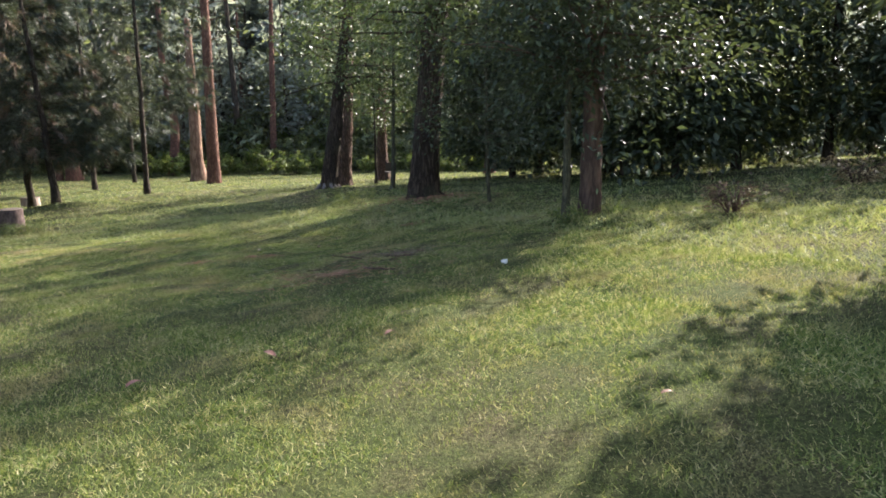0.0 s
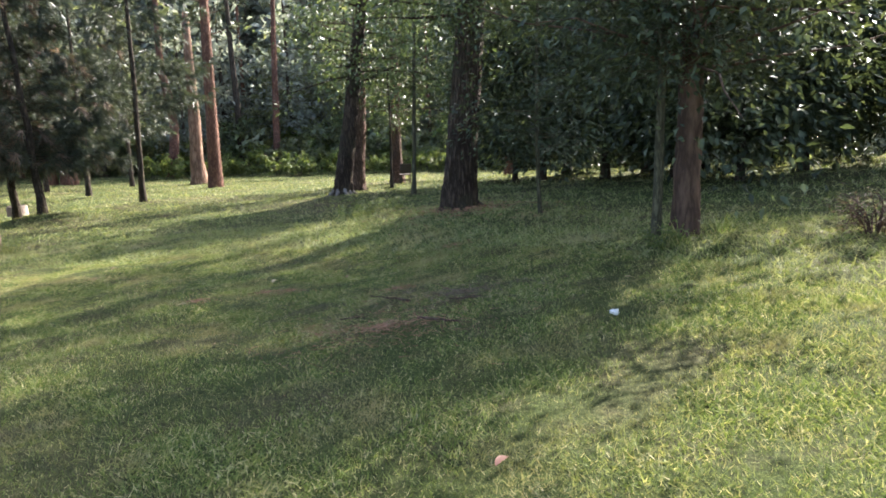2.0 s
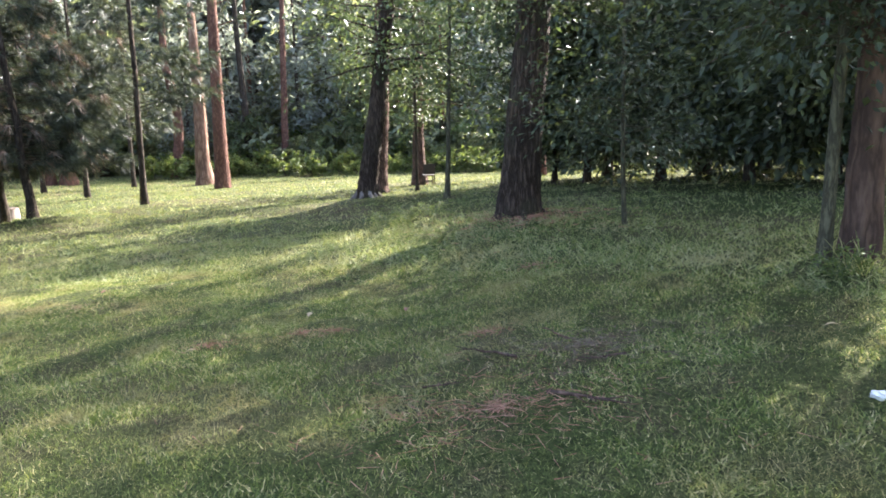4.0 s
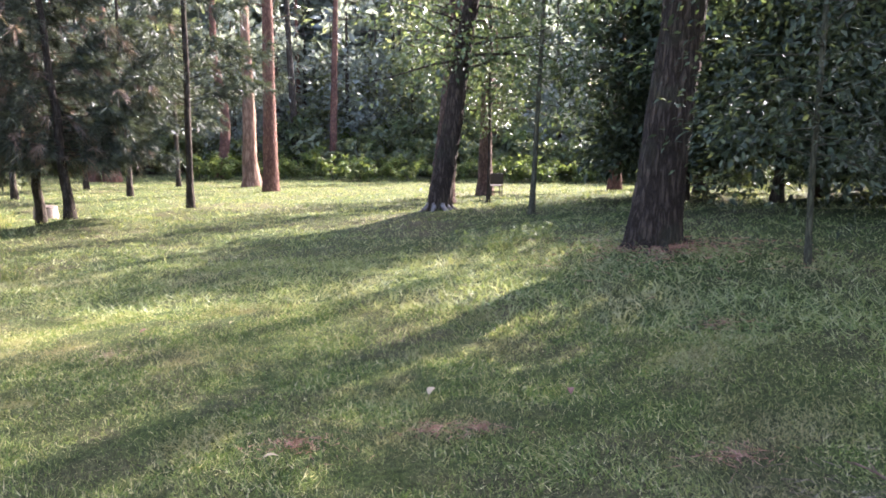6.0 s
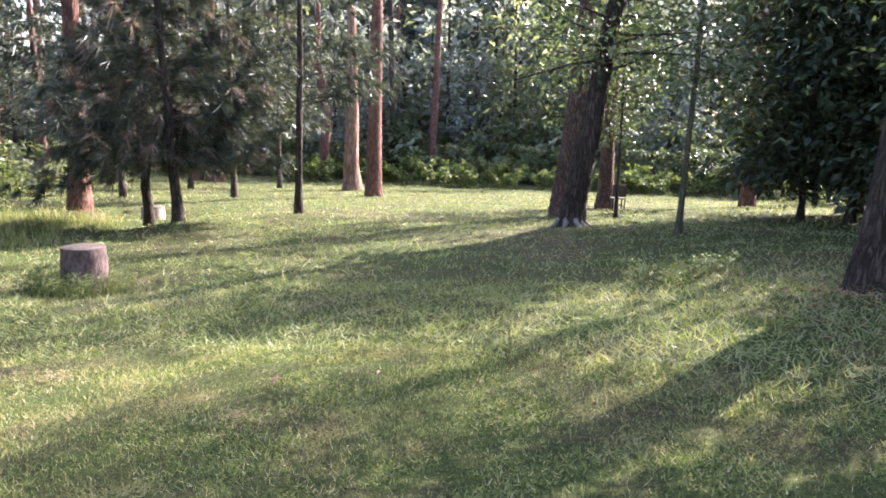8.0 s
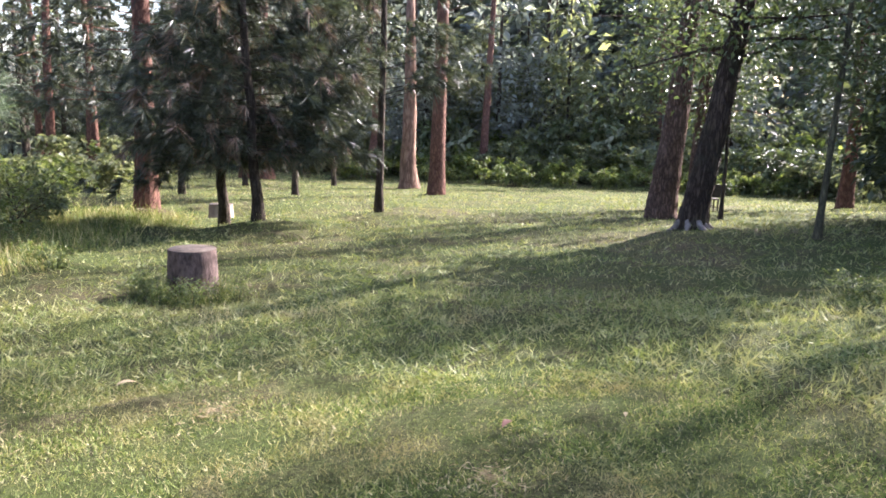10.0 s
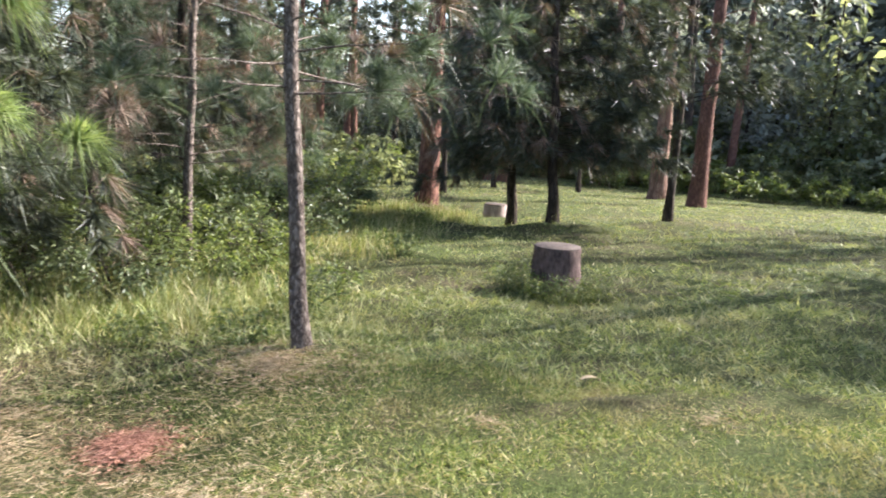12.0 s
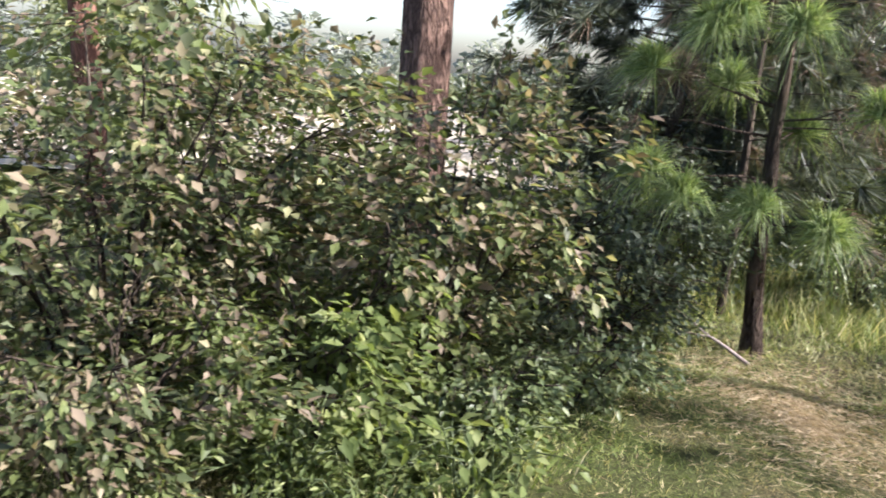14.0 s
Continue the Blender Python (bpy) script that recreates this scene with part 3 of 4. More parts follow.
# ---- the single trees of the meadow ----
pine("red_pine", -10.17, 33.7, 16, 0.27, "tall straight pine with rusty red bark", BARK_RED, NEEDLE_DARK, (0.008, 0), 6.0, 2.2, 34, 9, 26, 0.32, 0.04, seed=11, flare=0.25, seg=16)
pine("red_pine", -15.1, 24.2, 14, 0.26, "stout pine with red scaly bark in mounded needles", BARK_RED, NEEDLE_DARK, (0.01, 0), 2.6, 2.6, 56, 13, 34, 0.32, 0.026, seed=12, low=1.7, flare=0.3, seg=16)
pine("red_pine", -21.5, 42.4, 15, 0.27, "red-barked pine at the meadow's far edge", BARK_RED, NEEDLE_DARK, (0.01, 0), 5.0, 2.2, 34, 9, 26, 0.32, 0.04, seed=13, flare=0.5, group="far red pines")
pine("red_pine", -20.6, 42.6, 15, 0.33, "thick red-barked pine at the meadow's far edge", BARK_RED, NEEDLE_DARK, (0.0, 0), 5.0, 2.2, 34, 9, 26, 0.32, 0.04, seed=14, flare=0.5, group="far red pines")
pine("red_pine", -17.0, 47.5, 15, 0.30, "bowed red-brown pine under foliage", BARK_RED, NEEDLE_DARK, (0.0, 0), 5.5, 2.0, 30, 8, 26, 0.32, 0.04, seed=15, flare=0.3, bow=0.5)
pine("dark_pine", -21.9, 49.5, 15, 0.26, "dark-barked pine at the wood's edge", BARK_DARK, NEEDLE_DARK, (0.0, 0), 5.0, 2.0, 30, 8, 26, 0.32, 0.04, seed=16, flare=0.3)
pine("dark_pine", -13.6, 51.5, 17, 0.25, "slim dark pine with a bare trunk", BARK_DARK, NEEDLE_DARK, (-0.03, 0), 8.5, 1.8, 22, 8, 26, 0.32, 0.04, seed=17, flare=0.2)
pine("red_pine", -11.3, 50.5, 17, 0.24, "slim reddish pine with a bare trunk", BARK_RED, NEEDLE_DARK, (0.03, 0), 8.5, 1.8, 22, 8, 26, 0.32, 0.04, seed=18, flare=0.2)
pine("dark_pine", -8.5, 56.5, 17, 0.20, "slim dark pine far in the wood", BARK_DARK, NEEDLE_DARK, (0.0, 0), 9.0, 1.6, 22, 8, 26, 0.32, 0.04, seed=19, flare=0.2)


def pale_snag(x, y):
    """A pale, bark-stripped trunk that ends in a broken top."""
    rng = np.random.default_rng(8)
    ob = thing_at("dead_tree", x, y, "pale stripped dead trunk with flared foot and broken top", "dead tree")
    g = Geo()
    line = trunk_line(7.5, (0.0, 0), rng, 0.05)
    h = line[:, 2]
    r = (0.33 - 0.022 * h) * (1 + 0.45 * np.exp(-h / 0.5))
    tube(g, np.concatenate([line[:1] - [[0, 0, 0.25]], line]), np.concatenate([[r[0] * 1.1], r]), 18, 0.05, rng)
    for k in range(7):
        a = k * 0.9
        p = line[-1] + np.array([math.cos(a), math.sin(a), 0]) * 0.10
        tube(g, [p - [0, 0, 0.1], p + [0, 0, 0.2], p + [0, 0, rng.uniform(0.3, 0.6)]], [0.07, 0.04, 0.005], 5)
    part("trunk", g, BARK_PALE, ob, smooth=True)


pale_snag(-12.4, 38.6)

pine("young_pine", -9.08, 23.24, 9.5, 0.085, "slender young pine with a thin dark trunk", BARK_DARK, NEEDLE_DARK, (0.0, 0.01), 2.3, 2.0, 56, 12, 36, 0.30, 0.022, seed=31, low=1.6, flare=0.4)
pine("young_pine", -11.94, 22.0, 8.0, 0.105, "young pine with a dense dark drooping crown", BARK_DARK, NEEDLE_DARK, (-0.02, 0), 1.3, 2.1, 76, 16, 46, 0.30, 0.022, seed=32, low=1.8, flare=0.3, wob=0.12, dead=0.16, group="twin young pines")
pine("young_pine", -10.72, 21.0, 8.0, 0.10, "young pine with a crooked foot and dark crown", BARK_DARK, NEEDLE_DARK, (-0.07, 0), 1.2, 2.1, 76, 16, 46, 0.30, 0.022, seed=33, low=1.8, flare=0.4, wob=0.12, dead=0.16, group="twin young pines")


for k, (x, y, h) in enumerate([(-14.2, 31.0, 9.0), (-18.4, 36.0, 9.5), (-17.6, 30.0, 9.0), (-15.8, 39.0, 9.5)]):
    pine("young_pine", x, y, h, 0.10, "young pine with a dark crown behind the lawn's twin pines", BARK_DARK, NEEDLE_DARK, (0, 0), 2.4, 2.2, 44, 11, 26, 0.32, 0.036, seed=130 + k, low=1.4, group="pines at the lawn's left side")


def lean_pair():
    a = broadleaf("leaning_tree", -3.13, 20.4, 8.4, 0.21, "leaning tree with dark furrowed bark and pale roots", BARK_BROWN, LEAF_MID, (0.155, 0.0), 2.6, 2.0, 46, 6, 18, 0.12, flare=0.2, seed=41, seg=20, wob=0.04, low=1.5, single=True, full_top=9)
    b = broadleaf("leaning_tree", -3.33, 24.5, 8.8, 0.29, "thick reddish-brown tree with furrowed bark", BARK_RUST, LEAF_MID, (0.07, 0.0), 3.2, 2.0, 34, 5, 16, 0.13, flare=0.2, seed=42, seg=20, low=1.5, full_top=9)
    c = broadleaf("broadleaf_tree", -2.29, 27.9, 9, 0.20, "dark-trunked tree behind the leaning pair", BARK_RUST, LEAF_MID, (0.02, 0.0), 2.4, 2.0, 40, 7, 18, 0.13, seed=43, low=1.8)


lean_pair()
broadleaf("slim_tree", -1.40, 19.95, 8, 0.052, "slim young tree with a mossy straight trunk", BARK_MOSS, LEAF_MID, (0.03, 0), 2.0, 1.6, 36, 6, 15, 0.11, flare=0.4, seed=44, low=1.2, single=True, full_top=10, wob=0.04)
broadleaf("slim_tree", -2.2, 24.0, 6, 0.04, "thin sapling with sparse light leaves", BARK_DARK, LEAF_MID, (0.01, 0), 1.6, 1.0, 20, 6, 12, 0.09, seed=45)
broadleaf("great_tree", -0.43, 14.1, 14, 0.255, "great old tree with dark furrowed bark and leafy shoots", BARK_BROWN, LEAF_MID, (0.085, 0.02), 2.9, 2.3, 80, 10, 24, 0.09, flare=0.22, seed=46, low=1.9, single=True, full_top=9, seg=28, wob=0.04)
broadleaf("sapling", 0.72, 12.93, 6.3, 0.030, "thin sapling with a full crown of small leaves", BARK_MOSS, LEAF_DARK, (0.0, 0), 0.95, 1.25, 46, 8, 20, 0.078, flare=0.2, seed=47, low=1.5, single=True)
broadleaf("smooth_tree", 1.82, 9.8, 8, 0.14, "tree of fused smooth brown stems with dark leaves", BARK_SMOOTH, LEAF_DARK, (0.02, 0), 1.65, 1.65, 84, 10, 24, 0.095, flare=0.12, seed=48, shape=lambda u: 1.25 - 0.6 * u, low=1.5, single=True, full_top=9, seg=24, wob=0.03)
broadleaf("slim_tree", 1.50, 9.7, 6, 0.052, "thin straight tree beside the fused stems", BARK_MOSS, LEAF_DARK, (0.01, 0), 1.6, 1.3, 40, 8, 18, 0.08, flare=0.2, seed=49, low=1.8, single=True)
pine("red_pine", 1.65, 29.7, 12, 0.18, "red-trunked pine at the edge of the dark trees", BARK_RED, NEEDLE_DARK, (0, 0), 2.6, 2.2, 40, 10, 30, 0.30, 0.025, seed=50)
# The one at 3.2, 20.6 and several heights are set for shade.
for k, (x, y, h, r) in enumerate([(1.23, 22.9, 6.6, 0.06), (1.9, 22.2, 7.6, 0.08), (4.8, 16.2, 6.5, 0.07), (4.2, 18.2, 5.2, 0.09), (6.6, 17.6, 10, 0.09), (3.2, 20.6, 4.6, 0.10), (13.6, 15.6, 6.5, 0.11), (15.6, 18.0, 7, 0.12), (8.6, 17.5, 9.5, 0.10), (10.6, 16.2, 6.0, 0.10), (3.0, 25.2, 7, 0.12), (6.0, 22.0, 7, 0.12), (12.5, 19.0, 6.5, 0.12)]):
    broadleaf("evergreen_tree", x, y, h, r, "evergreen tree with a dense dark low crown", BARK_DARK, LEAF_DARK, (0, 0), 0.8, 2.2 if k > 1 else 1.4, 60, 12, 18, 0.195, seed=60 + k, low=1.3, full_top=9 if k in (0, 1, 2, 4, 5) else 5.0, group="dark evergreens", seg=9)
# Mostly out of view; crown shape and density are set for its shadow.
broadleaf("broadleaf_tree", 5.7, 6.3, 5.8, 0.11, "dense small tree with leafy low branches", BARK_DARK, LEAF_DARK, (0, 0), 0.7, 1.65, 110, 15, 28, 0.17, seed=80, full_top=8, shape=lambda u: 0.5 + 0.5 * min(1.0, max(0.0, (u - 0.25) * 5)))

# Added out of sight: its high crown blocks sun from the lawn.
broadleaf("broadleaf_tree", 4.6, 22.0, 11.0, 0.13, "added unseen tree whose high crown shades the lawn", BARK_DARK, LEAF_DARK, (0, 0), 7.6, 1.4, 26, 5, 14, 0.15, seed=81, full_top=12)

# ---- the thicket at the end of the walk ----
def far_wood():
    """Mass of crowns closing the view behind the wood's edge, hazed by leaf colour."""
    rng = np.random.default_rng(77)
    crown, wood = Geo(), Geo()
    for k in range(165):
        x, y = rng.uniform(-38, 34), rng.uniform(64, 82)
        z0, tall = float(land(x, y)), rng.uniform(14, 19)
        n = 420
        h = rng.uniform(0.05, 1.0, n) ** 0.9
        r = 2.4 * np.sin(np.pi * np.clip(0.12 + 0.86 * h, 0, 1)) ** 0.6 * rng.uniform(0.3, 1.05, n)
        a = rng.uniform(0, 2 * np.pi, n)
        at = np.stack([x + r * np.cos(a), y + r * np.sin(a), z0 + tall * h], -1)
        way = np.stack([np.cos(a), np.sin(a), 0 * a + 0.2], -1)
        leaves(crown, at, way, 1.05, rng, 0.6, 0.25, 0.12, 0.4)
        tube(wood, [[x, y, z0 - 0.2], [x, y, z0 + tall * 0.9]], [0.2, 0.05], 6)
    for k in range(60):
        x, y = rng.uniform(22, 44), rng.uniform(30, 68)
        z0, tall, n = float(land(x, y)), rng.uniform(9, 13), 200
        h, b = rng.uniform(0.03, 1.0, n), rng.uniform(0, 2 * np.pi, n)
        d = 2.4 * np.sin(np.pi * np.clip(0.12 + 0.86 * h, 0, 1)) ** 0.6 * rng.uniform(0.3, 1.05, n)
        at = np.stack([x + d * np.cos(b), y + d * np.sin(b), z0 + tall * h], -1)
        leaves(crown, at, np.stack([np.cos(b), np.sin(b), 0 * b + 0.2], -1), 0.95, rng, 0.6, 0.25, 0.12, 0.4)
        tube(wood, [[x, y, z0 - 0.2], [x, y, z0 + tall * 0.9]], [0.2, 0.05], 6)
    for k in range(46):
        a, r = radians(rng.uniform(46, 100)), rng.uniform(82, 110)
        x, y = -7.3 - r * math.sin(a), 6.3 + r * math.cos(a)
        z0, tall, n = float(land(x, y)), rng.uniform(4, 7.5), 150
        h, b = rng.uniform(0.0, 1.0, n), rng.uniform(0, 2 * np.pi, n)
        d = 3.0 * np.sqrt(np.clip(1 - h * h, 0.05, 1)) * rng.uniform(0.3, 1.05, n)
        at = np.stack([x + d * np.cos(b), y + d * np.sin(b), z0 + tall * h], -1)
        leaves(crown, at, np.stack([np.cos(b), np.sin(b), 0 * b + 0.2], -1), 1.1, rng, 0.6, 0.25, 0.12, 0.4)
        tube(wood, [[x, y, z0 - 0.2], [x, y, z0 + tall * 0.8]], [0.15, 0.05], 6)
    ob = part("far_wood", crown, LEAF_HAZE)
    tagged(ob, "crowns of the far wood, haze put into their leaf colour", "woodland", kind="stuff")
    tagged(part("trunks", wood, BARK_DARK, ob), kind="stuff")


far_wood()

pine("near_pine", -9.04, 11.32, 6.5, 0.055, "thin pine with grey scaly bark and dead lower twigs", BARK_GREY, NEEDLE, (-0.05, 0.0), 1.6, 1.6, 44, 6, 95, 0.25, 0.0046, seed=91, segs=2, low=1.6, single=True, dead=0.15, ends=True, flare=0.3, seg=16)
# the small pine's boughs: reach rightwards and towards the late camera, and height
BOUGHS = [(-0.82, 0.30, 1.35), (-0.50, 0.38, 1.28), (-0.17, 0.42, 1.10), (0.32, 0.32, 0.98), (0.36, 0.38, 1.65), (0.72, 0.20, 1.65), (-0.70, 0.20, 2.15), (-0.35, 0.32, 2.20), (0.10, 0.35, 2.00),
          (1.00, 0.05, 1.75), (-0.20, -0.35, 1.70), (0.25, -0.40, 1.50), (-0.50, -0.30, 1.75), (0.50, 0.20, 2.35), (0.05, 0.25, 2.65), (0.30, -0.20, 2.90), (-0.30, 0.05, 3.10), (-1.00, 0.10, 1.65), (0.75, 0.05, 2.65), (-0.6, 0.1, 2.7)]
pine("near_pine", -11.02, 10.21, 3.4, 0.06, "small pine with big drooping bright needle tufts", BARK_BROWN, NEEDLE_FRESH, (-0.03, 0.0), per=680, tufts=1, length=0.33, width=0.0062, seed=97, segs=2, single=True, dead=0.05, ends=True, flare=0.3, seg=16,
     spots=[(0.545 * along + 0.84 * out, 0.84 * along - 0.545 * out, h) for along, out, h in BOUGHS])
pine("near_pine", -12.67, 13.9, 6.0, 0.06, "thin grey pine among tall weeds", BARK_GREY, NEEDLE, (0.03, 0.0), 1.2, 1.8, 50, 12, 84, 0.25, 0.0065, seed=93, segs=1, low=1.5, dead=0.3, ends=True, flare=0.3)
pine("near_pine", -12.1, 11.0, 4.5, 0.04, "thin shaded pine behind the needle tufts", BARK_DARK, NEEDLE_DARK, (0.02, 0.0), 1.3, 1.3, 28, 6, 46, 0.24, 0.009, seed=94, segs=1, low=1.5, dead=0.2)
pine("dark_pine", -13.9, 11.8, 6.5, 0.12, "dark dense young pine behind the thicket", BARK_DARK, NEEDLE_DARK, (0.0, 0.0), 0.9, 1.9, 110, 15, 60, 0.27, 0.018, seed=95, low=1.5, dead=0.08)
for k, (x, y, h) in enumerate([(-14.7, 14.3, 7.0), (-16.4, 17.6, 8.0)]):
    pine("dark_pine", x, y, h, 0.10, "dense dark pine in the shade of the thicket", BARK_DARK, NEEDLE_DARK, (0.0, 0.0), 1.5, 1.9, 80, 12, 46, 0.27, 0.02, seed=96 + k, low=1.4, dead=0.12, group="dark pines of the thicket")
shrub("shrub", -11.7, 6.3, 2.25, 1.5, "large tangled shrub with green and brownish leaves", LEAF_SHRUB, 9000, 0.064, 101, 18, 0.6, single=True)
shrub("shrub", -11.2, 7.9, 2.0, 1.0, "tangled shrub with yellowing leaf tips", LEAF_SHRUB, 6500, 0.064, 102, 15, 0.6, single=True)
shrub("shrub", -13.0, 7.2, 2.2, 1.4, "tangled shrub in shade behind the others", LEAF_SHRUB, 5000, 0.08, 103, 14, 0.6, single=True)
shrub("shrub", -10.7, 5.0, 2.1, 1.1, "tangled shrub with dull green leaves", LEAF_SHRUB, 6500, 0.065, 104, 14, 0.6, single=True)
# The pines' shade is put into this shrub's dark leaves.
shrub("shrub", -12.5, 9.2, 1.95, 1.5, "undergrowth shrub with shade in its dark leaf colour", LEAF_DARK, 6800, 0.065, 105, 14, single=True)
shrub("shrub", -10.4, 6.2, 0.95, 0.8, "low leafy undergrowth at the thicket's front", LEAF_SHRUB, 4200, 0.052, 107, 12, single=True)
# Dark leaves here stand in for shade low in the thicket.
shrub("shrub", -10.1, 5.1, 1.0, 0.8, "low undergrowth at the thicket's front, leaves darkened for shade", LEAF_DARK, 4600, 0.055, 108, 12, single=True)
shrub("shrub", -10.7, 7.1, 0.9, 0.7, "low green undergrowth with broad leaves", LEAF_BRIGHT, 2800, 0.075, 109, 12, single=True)
shrub("shrub", -10.75, 8.6, 0.5, 0.5, "low dark weedy undergrowth by the straw", LEAF_MID, 1700, 0.05, 110, 10, single=True)
shrub("shrub", -10.5, 7.9, 0.5, 0.5, "low green weedy undergrowth by the straw", LEAF_MID, 1700, 0.05, 111, 10, single=True)
# Dark leaves on these two imitate shade under the pine.
shrub("shrub", -12.0, 9.9, 1.35, 0.9, "leafy shrub under the small pine, leaves darkened for shade", LEAF_DARK, 3600, 0.06, 112, 12, single=True)
shrub("shrub", -11.4, 9.2, 0.8, 0.7, "low undergrowth shrub beside the pine, leaves darkened for shade", LEAF_DARK, 2200, 0.055, 106, 12, single=True)

for k, (x, y, h, r) in enumerate([(-11.9, 12.3, 0.75, 0.7), (-12.7, 13.2, 1.0, 0.8), (-13.3, 12.4, 1.1, 0.9), (-11.7, 13.7, 0.7, 0.7), (-12.2, 15.1, 0.9, 0.8)]):
    shrub("shrub", x, y, h, r, "weedy green undergrowth between thin pines", LEAF_BRIGHT if k % 2 else LEAF_MID, 2400, 0.06, 130 + k, 11, 0.4, group="thicket undergrowth")


def herbs():
    """Leafy weeds at the thicket's foot and along the wood's left edge."""
    rng = np.random.default_rng(55)
    a = shrub("weed_plant", -10.0, 7.6, 0.42, 0.35, "low broad-leaved green weed in the grass", LEAF_BRIGHT, 300, 0.06, 201, 8, wide=0.6, category="weed", group="low weeds", bark=LEAF_MID)
    b = shrub("weed_plant", -10.3, 6.9, 0.55, 0.4, "leafy green weed at the thicket's foot", LEAF_BRIGHT, 420, 0.05, 202, 9, wide=0.4, category="weed", group="low weeds", bark=LEAF_MID)
    spots = [(-9.7, 6.6), (-9.9, 7.1), (-10.3, 7.5), (-10.5, 8.0), (-9.5, 5.9), (-10.1, 6.2), (-10.9, 8.7), (-11.6, 9.5), (-10.7, 8.3), (-9.9, 5.4), (-10.2, 7.9), (-11.3, 9.6),
             (-9.5, 11.3), (-10.4, 11.2), (-10.0, 12.6), (-10.8, 12.4), (-11.3, 13.2), (-11.9, 12.6), (-10.4, 13.6), (-11.1, 14.6), (-11.8, 14.9), (-12.4, 15.2),
             (-10.9, 15.8), (-11.9, 16.6), (-12.7, 17.4), (-12.1, 13.9), (-13.2, 16.2), (-13.3, 18.2), (-12.9, 19.6), (-13.9, 20.6)]
    for x, y in spots:
        t = copy_thing((a, b)[rng.integers(2)], pose(x, y, lz(x, y), 0, 0, rng.uniform(0, 360)))
        s = rng.uniform(0.55, 0.95)
        t.scale = (s, s, s)
    for x, y in ((-8.55, 14.62), (-8.2, 14.72), (-8.9, 14.8), (-8.36, 14.5), (-8.75, 14.55), (-9.02, 14.62), (-8.05, 14.9), (-9.1, 14.95)):
        t = copy_thing(b, pose(x, y, lz(x, y), 0, 0, rng.uniform(0, 360)))
        t.scale = (0.6, 0.6, 0.6)
    for x, y in ((-2.3, 14.95), (-1.95, 14.85), (-1.6, 15.0)):
        t = copy_thing(b, pose(x, y, lz(x, y) - 0.03, 0, 0, rng.uniform(0, 360)))
        t.scale = (0.7, 0.6, 0.5)
    t = copy_thing(a, pose(1.46, 9.35, lz(1.46, 9.35), 0, 0, 40))
    t.scale = (0.6, 0.6, 0.6)
    tagged(t, "leafy weed with pale leaves at a trunk's foot")
    for k, (x, y, h, r) in enumerate([(-13.6, 14.8, 0.9, 1.0), (-14.4, 17.0, 1.2, 1.3), (-15.0, 19.6, 1.3, 1.2), (-14.2, 12.6, 1.1, 1.0), (-16.2, 15.0, 1.6, 1.4), (-16.4, 21.8, 1.6, 1.3)]):
        shrub("bush", x, y, h, r, "sunlit yellow-green bush beside the meadow", LEAF_BRIGHT if k % 2 else LEAF_MID, 3600, 0.085, 120 + k, 12, group="sunlit bushes")


herbs()


def tall_grass():
    rng = np.random.default_rng(66)
    g = Geo()
    x, y = rng.uniform(-16, -9, 60000), rng.uniform(8.8, 24, 60000)
    edge = -10.0 - 0.26 * (y - 11) + 0.35 * np.sin(2.1 * y)
    k = (x < edge) & ((y > 11.2) | (x < -11.9)) & (rng.uniform(size=len(x)) < np.clip(0.35 + (edge - x) * 0.4, 0, 1))
    x, y = x[k], y[k]
    n = len(x)
    way = np.concatenate([rng.normal(size=(n, 2)) * 0.35, np.ones((n, 1))], 1)
    blades(g, np.stack([x, y, land(x, y) - 0.02], -1), way, 0.27 * rng.gamma(6, 1 / 6, n), 0.008 * rng.uniform(0.6, 1.4, n), rng, 0.25, 2)
    tufts = [(-8.62 + 0.34 * math.cos(a), 15.05 + 0.34 * math.sin(a)) for a in np.linspace(0, 6.28, 26)] + [(-9.08, 23.24), (-10.72, 21.0), (-11.94, 22.0), (2.1, 9.6), (1.6, 9.4)] + [(-10.05, 7.9), (-9.95, 7.4)]
    for i, (u, v) in enumerate(tufts):
        m = 60
        bx, by = u + rng.normal(size=m) * 0.07, v + rng.normal(size=m) * 0.07
        way = np.concatenate([rng.normal(size=(m, 2)) * 0.5, np.ones((m, 1))], 1)
        blades(g, np.stack([bx, by, land(bx, by) - 0.02], -1), way, (0.15 if i < 26 else 0.28) * rng.gamma(6, 1 / 6, m), 0.007, rng, 0.3, 2)
    tagged(part("tall_grass", g, GRASS), "tall uncut grass and tufts along the thicket", "grass", kind="stuff")


tall_grass()


def seed_grass():
    """Pale ripe grass heads among the sunlit weeds at the thicket's edge."""
    rng = np.random.default_rng(67)
    g = Geo()
    n = 2600
    x, y = rng.normal(-11.3, 0.75, n), rng.normal(12.3, 0.55, n)
    way = np.concatenate([rng.normal(size=(n, 2)) * 0.35, np.ones((n, 1))], 1)
    blades(g, np.stack([x, y, land(x, y) - 0.02], -1), way, 0.34 * rng.gamma(8, 1 / 8, n), 0.006, rng, 0.35, 2)
    tagged(part("seed_grass", g, GRASS_FAR), "pale ripe grass heads in sunlit weeds", "grass", kind="stuff")


seed_grass()


